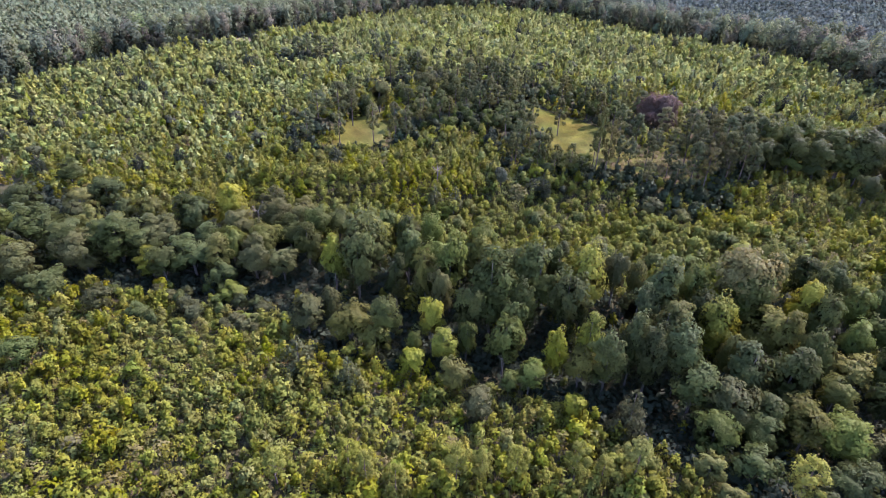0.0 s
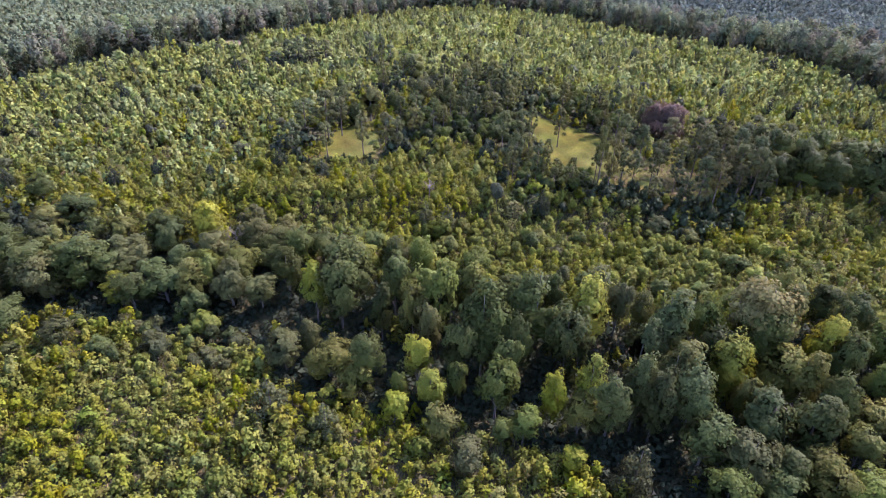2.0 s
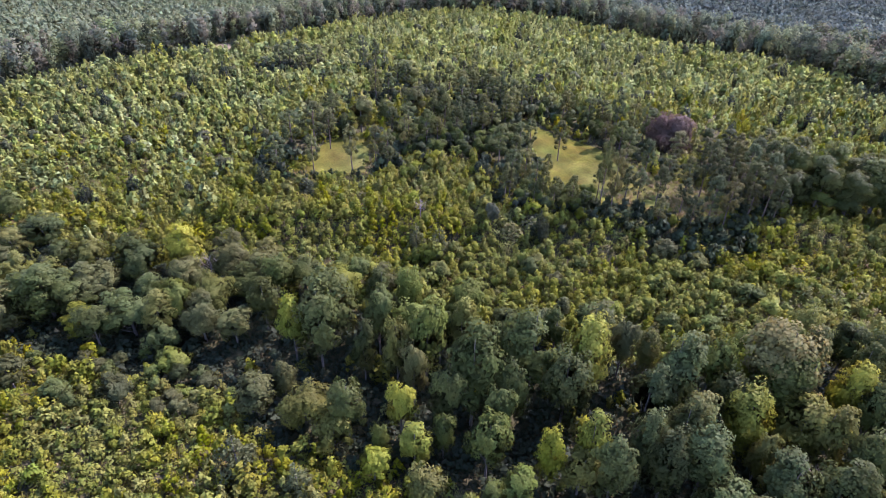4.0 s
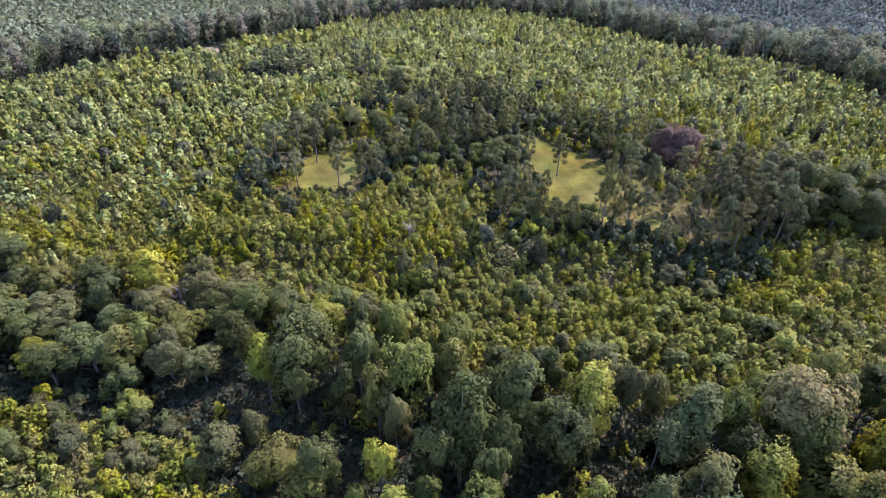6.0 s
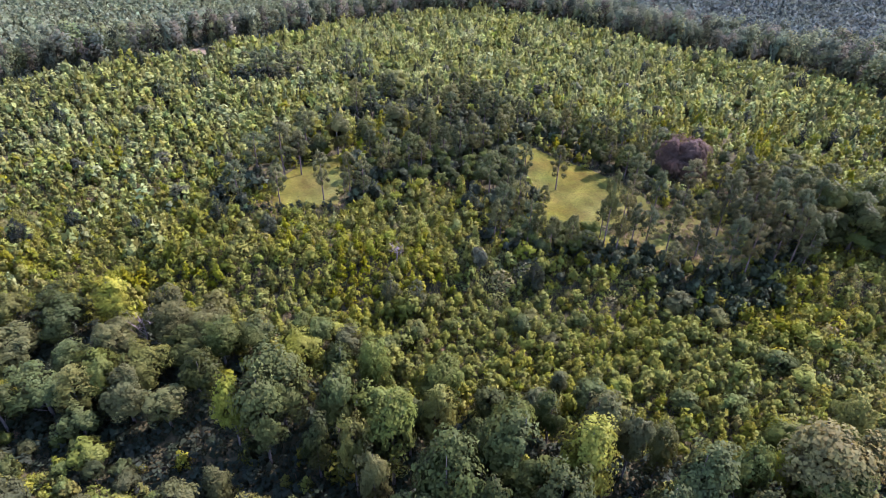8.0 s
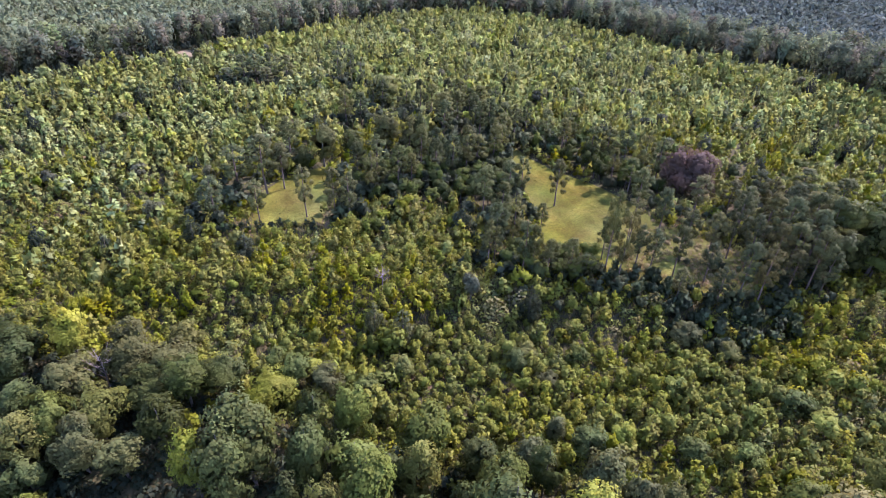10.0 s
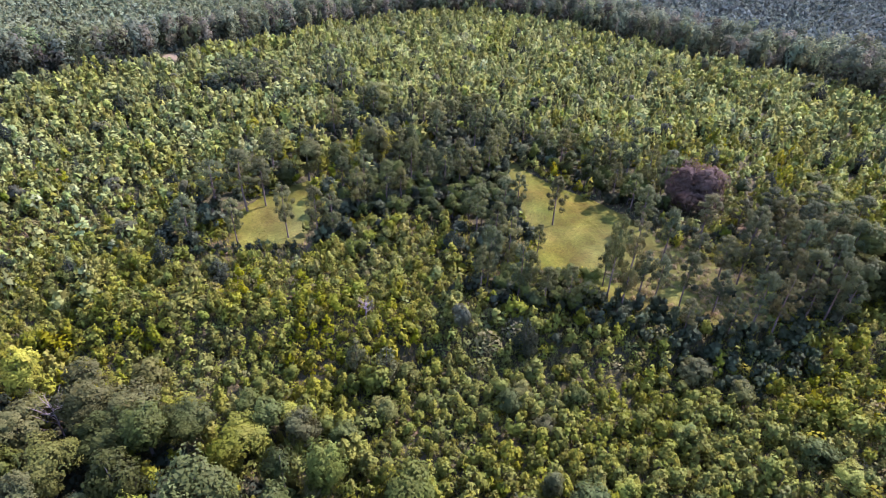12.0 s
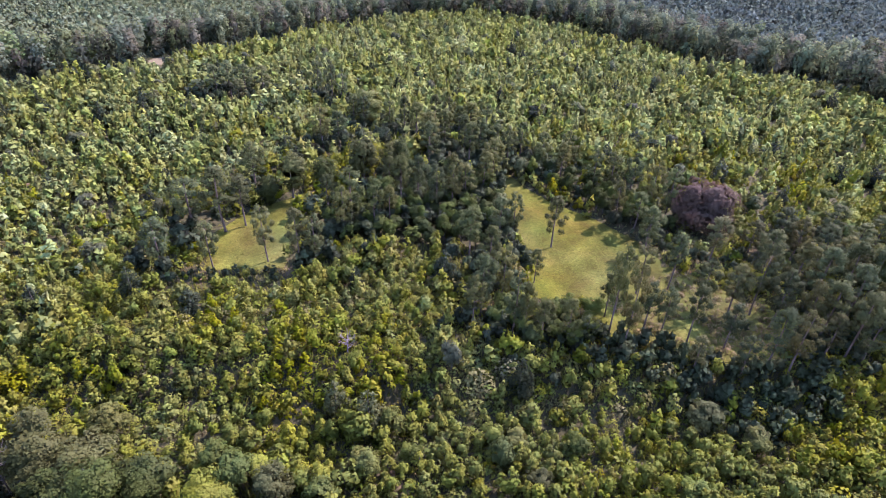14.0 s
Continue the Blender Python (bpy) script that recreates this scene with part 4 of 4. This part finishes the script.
stuff("far_weeds", blades(far_x, far_y, rng.uniform(0.4, 0.9, len(far_x)), rng.uniform(0.4, 0.7, len(far_x))), GRASS, (0.112, 0.122, 0.046), "dull green weeds under the young trees", "weeds")
stuff("field_weeds", weeds, GRASS, (0.140, 0.142, 0.026), "rank yellow-green weeds covering the field", "weeds")
stuff("dry_weeds", blades(wx[~pick], wy[~pick], rng.uniform(0.3, 0.9, (~pick).sum()), rng.uniform(0.13, 0.26, (~pick).sum())), GRASS, (0.19, 0.14, 0.06),
      "dry straw-coloured weeds between the young trees", "weeds")
mx, my = scatter(-45, 95, 155, 240, 0.17)
m = inside(EAST_MEADOW, mx, my) | inside(WEST_MEADOW, mx, my) | (inside(EAST_GLADE, mx, my) & ~inside(PINE_FOOT, mx, my) & (waves(mx, my, 14, 40) > -0.6))
mx, my = mx[m], my[m]
mat_x, mat_y = scatter(-45, 95, 155, 240, 0.3)
m = inside(EAST_MEADOW, mat_x, mat_y) | inside(WEST_MEADOW, mat_x, mat_y) | inside(EAST_GLADE, mat_x, mat_y)
mat_x, mat_y = mat_x[m], mat_y[m]
mat = clumps(np.stack([mat_x, mat_y, ground_z(mat_x, mat_y) + rng.uniform(0.04, 0.12, len(mat_x))], 1), np.array([[0, 0, 1.0]]) + np.zeros((len(mat_x), 3)), 0.42, 0.8, 0.12)
mat[:, 4, 0], mat[:, 4, 1] = 0.2 * waves(mat_x, mat_y, 9, 17), 0.015 * waves(mat_x, mat_y, 17, 23)
stuff("matted_grass", mat, GRASS, (0.088, 0.087, 0.017), "flattened straw-yellow grass matted over the clearings", "grass")
stuff("meadow_grass", blades(mx, my, rng.uniform(0.06, 0.2, len(mx)), rng.uniform(0.18, 0.34, len(mx))), GRASS, (0.094, 0.098, 0.017),
      "tall sunlit yellow-green grass of the clearings", "grass")

gx2, gy2 = scatter(46, 88, 156, 196, 1.5)
m = inside(EAST_GLADE, gx2, gy2) & (waves(gx2, gy2, 16, 91) + 0.04 * (gx2 - 62) > -0.25)
gx2, gy2 = gx2[m], gy2[m]
stuff("glade_brush", spread(bush, gx2, gy2, rng.uniform(0.5, 1.5, len(gx2)), rng.uniform(0.8, 1.3, len(gx2)), 60, 0.13), LEAF, (0.150, 0.116, 0.052),
      "tan and russet brush on the open floor of the pine grove", "shrubs")

# ---- woods beyond the field ----
def woodland(n, size, k):
    """A tree of the far woods, 1 m high by 0.3 m radius."""
    m = 7
    cen = ball(m) * np.array([0.13, 0.13, 0.32]) + np.array([0, 0, 0.6])
    cen[:, :2] *= (1.35 - cen[:, 2:])
    w = rng.integers(0, m, n)
    out = ball(n)
    at = cen[w] + out * rng.uniform(0.08, 0.15, (n, 1))
    return clumps(at, 0.5 * out + unit(at - np.array([0, 0, 0.45])) + np.array([0, 0, 0.1]), size, 0.75, 0.5, 0.1)


def stems(x, y, height):
    v = []
    z = ground_z(x, y)
    for a in (0, 2.094, 4.189):
        p, q = np.stack([x + 0.25 * math.cos(a), y + 0.25 * math.sin(a), z - 0.3], 1), np.stack([x + 0.25 * math.cos(a + 2.094), y + 0.25 * math.sin(a + 2.094), z - 0.3], 1)
        v.append(sprays_of((p, q, np.stack([x, y, z + 0.75 * height], 1)), np.stack([np.cos(a + 1.047 + 0 * x), np.sin(a + 1.047 + 0 * x), 0 * x], 1)))
    return np.concatenate(v)


edge = np.array(FIELD_EDGE[:25], float)
fx, fy = scatter(-330, 400, 140, 640, 4.9)
seg_a, seg_b = edge[:-1], edge[1:]
d = np.full(len(fx), 1e9)
for (ax, ay), (bx, by) in zip(seg_a, seg_b):
    t = np.clip(((fx - ax) * (bx - ax) + (fy - ay) * (by - ay)) / ((bx - ax) ** 2 + (by - ay) ** 2), 0, 1)
    d = np.minimum(d, np.hypot(fx - ax - t * (bx - ax), fy - ay - t * (by - ay)))
outside = ~inside(FIELD_EDGE, fx, fy) & (np.abs(fx - 30) < 50 + 0.75 * fy)
outside &= clear_of(fx, fy, [(*BARE_EARTH, 9.0)], 1.0)
depth = 20 + 24 * step(fx, -20, 90)
strip = outside & (d > 1) & (d < depth + 8 * waves(fx, fy, 90, 51))
pick = rng.random(len(fx)) + 0.15 * waves(fx, fy, 60, 62)
h = rng.uniform(12.5, 20.5, len(fx))
# These leaf colours carry some haze: bluer than the nearer hardwoods.
for name, low, high, colour, words in (
        ("boundary_wood", -9, 0.45, (0.072, 0.092, 0.052), "dark green mixed woodland along the field's far edge"),
        ("dusky_boundary_trees", 0.45, 0.72, (0.090, 0.088, 0.056), "dusky grey-brown hardwoods within the boundary wood"),
        ("boundary_hardwoods", 0.72, 9, (0.098, 0.120, 0.052), "lighter green hardwoods within the boundary wood")):
    m = strip & (pick >= low) & (pick < high)
    stuff(name, [spread(woodland, fx[m], fy[m], h[m], rng.uniform(0.7, 1.1, m.sum()), 290, 0.036, 12, 0.24, 0.012), stems(fx[m], fy[m], h[m])], FAR_LEAF, colour, words, "woods")
m = outside & (d < 30)
ex, ey = np.repeat(fx[m], 2) + rng.uniform(-3, 3, 2 * m.sum()), np.repeat(fy[m], 2) + rng.uniform(-3, 3, 2 * m.sum())
# the boundary wood's haze tint again, in the bushes' colour
stuff("wood_edge_bushes", spread(bush, ex, ey, rng.uniform(1.5, 4.5, len(ex)), rng.uniform(0.6, 0.9, len(ex)), 26, 0.28), FAR_LEAF, (0.066, 0.086, 0.052),
      "bushes and low boughs along the foot of the boundary wood", "undergrowth")
fx, fy = scatter(-400, 480, 250, 610, 3.6)
d = np.full(len(fx), 1e9)
for (ax, ay), (bx, by) in zip(seg_a, seg_b):
    t = np.clip(((fx - ax) * (bx - ax) + (fy - ay) * (by - ay)) / ((bx - ax) ** 2 + (by - ay) ** 2), 0, 1)
    d = np.minimum(d, np.hypot(fx - ax - t * (bx - ax), fy - ay - t * (by - ay)))
m = ~inside(FIELD_EDGE, fx, fy) & (np.abs(fx - 30) < 40 + 0.72 * fy) & (d > 22 + 24 * step(fx, -20, 90))
fx, fy = fx[m], fy[m]
west = fx < 40
# Haze blue is put into both pinewoods' leaf colours, most in the east.
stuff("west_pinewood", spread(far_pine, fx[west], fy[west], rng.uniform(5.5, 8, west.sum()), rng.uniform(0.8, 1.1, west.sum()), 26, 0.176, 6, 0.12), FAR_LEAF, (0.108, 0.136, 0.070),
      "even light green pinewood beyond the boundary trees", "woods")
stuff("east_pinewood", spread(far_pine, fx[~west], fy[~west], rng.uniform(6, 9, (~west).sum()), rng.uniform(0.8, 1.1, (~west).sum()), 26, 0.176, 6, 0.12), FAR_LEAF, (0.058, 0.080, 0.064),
      "even pinewood reaching into the distance, tinted blue-green for haze", "woods")


# ---- dead wood ----
DRY = bark("weathered_wood", (0.075, 0.055, 0.05), (0.15, 0.115, 0.105))


def dead_tree(x, y, z_lift, height, spread_r, label):
    """A leafless snag: a forked stem with bare limbs, each with its twigs."""
    foot = new("dead_tree")
    foot.location = (x, y, float(ground_z(x, y)) + z_lift)
    stem = new("trunk", tubes("trunk", [tube([(0, 0, -0.3), (0.1, 0, 0.4 * height), (0.25, 0.1, 0.85 * height)], (0.16, 0.11, 0.03))], DRY))
    stem.parent = foot
    for k in range(14):
        a, up = 2.4 * k + rng.uniform(-0.4, 0.4), rng.uniform(0.3, 0.8) * height
        tip = (spread_r * math.cos(a), spread_r * math.sin(a), min(height, up + rng.uniform(0.5, 0.35 * height + 0.6)))
        arms = [bough((0.05, 0, up), tip, 0.06)]
        for q in (0.5, 0.75):
            mid = (0.05 + q * tip[0], q * tip[1], up + q * (tip[2] - up))
            arms.append(bough(mid, (mid[0] + rng.uniform(-0.8, 0.8), mid[1] + rng.uniform(-0.8, 0.8), mid[2] + rng.uniform(0.3, 1.0)), 0.035))
        ob = new("limb", tubes("limb", arms, DRY))
        ob.parent = foot
    return tagged(foot, label, "dead tree")


dead_tree(-47.5, 135.5, 0, 11.5, 2.6, "bare purplish-grey dead tree among leafy hardwoods")
dead_tree(-1.0, 163.0, 0, 4.5, 1.8, "small pale leafless tree among young pines")
dead_tree(62.0, 84.0, 0, 15.0, 2.4, "reddish-grey dead hardwood standing in the ravine")
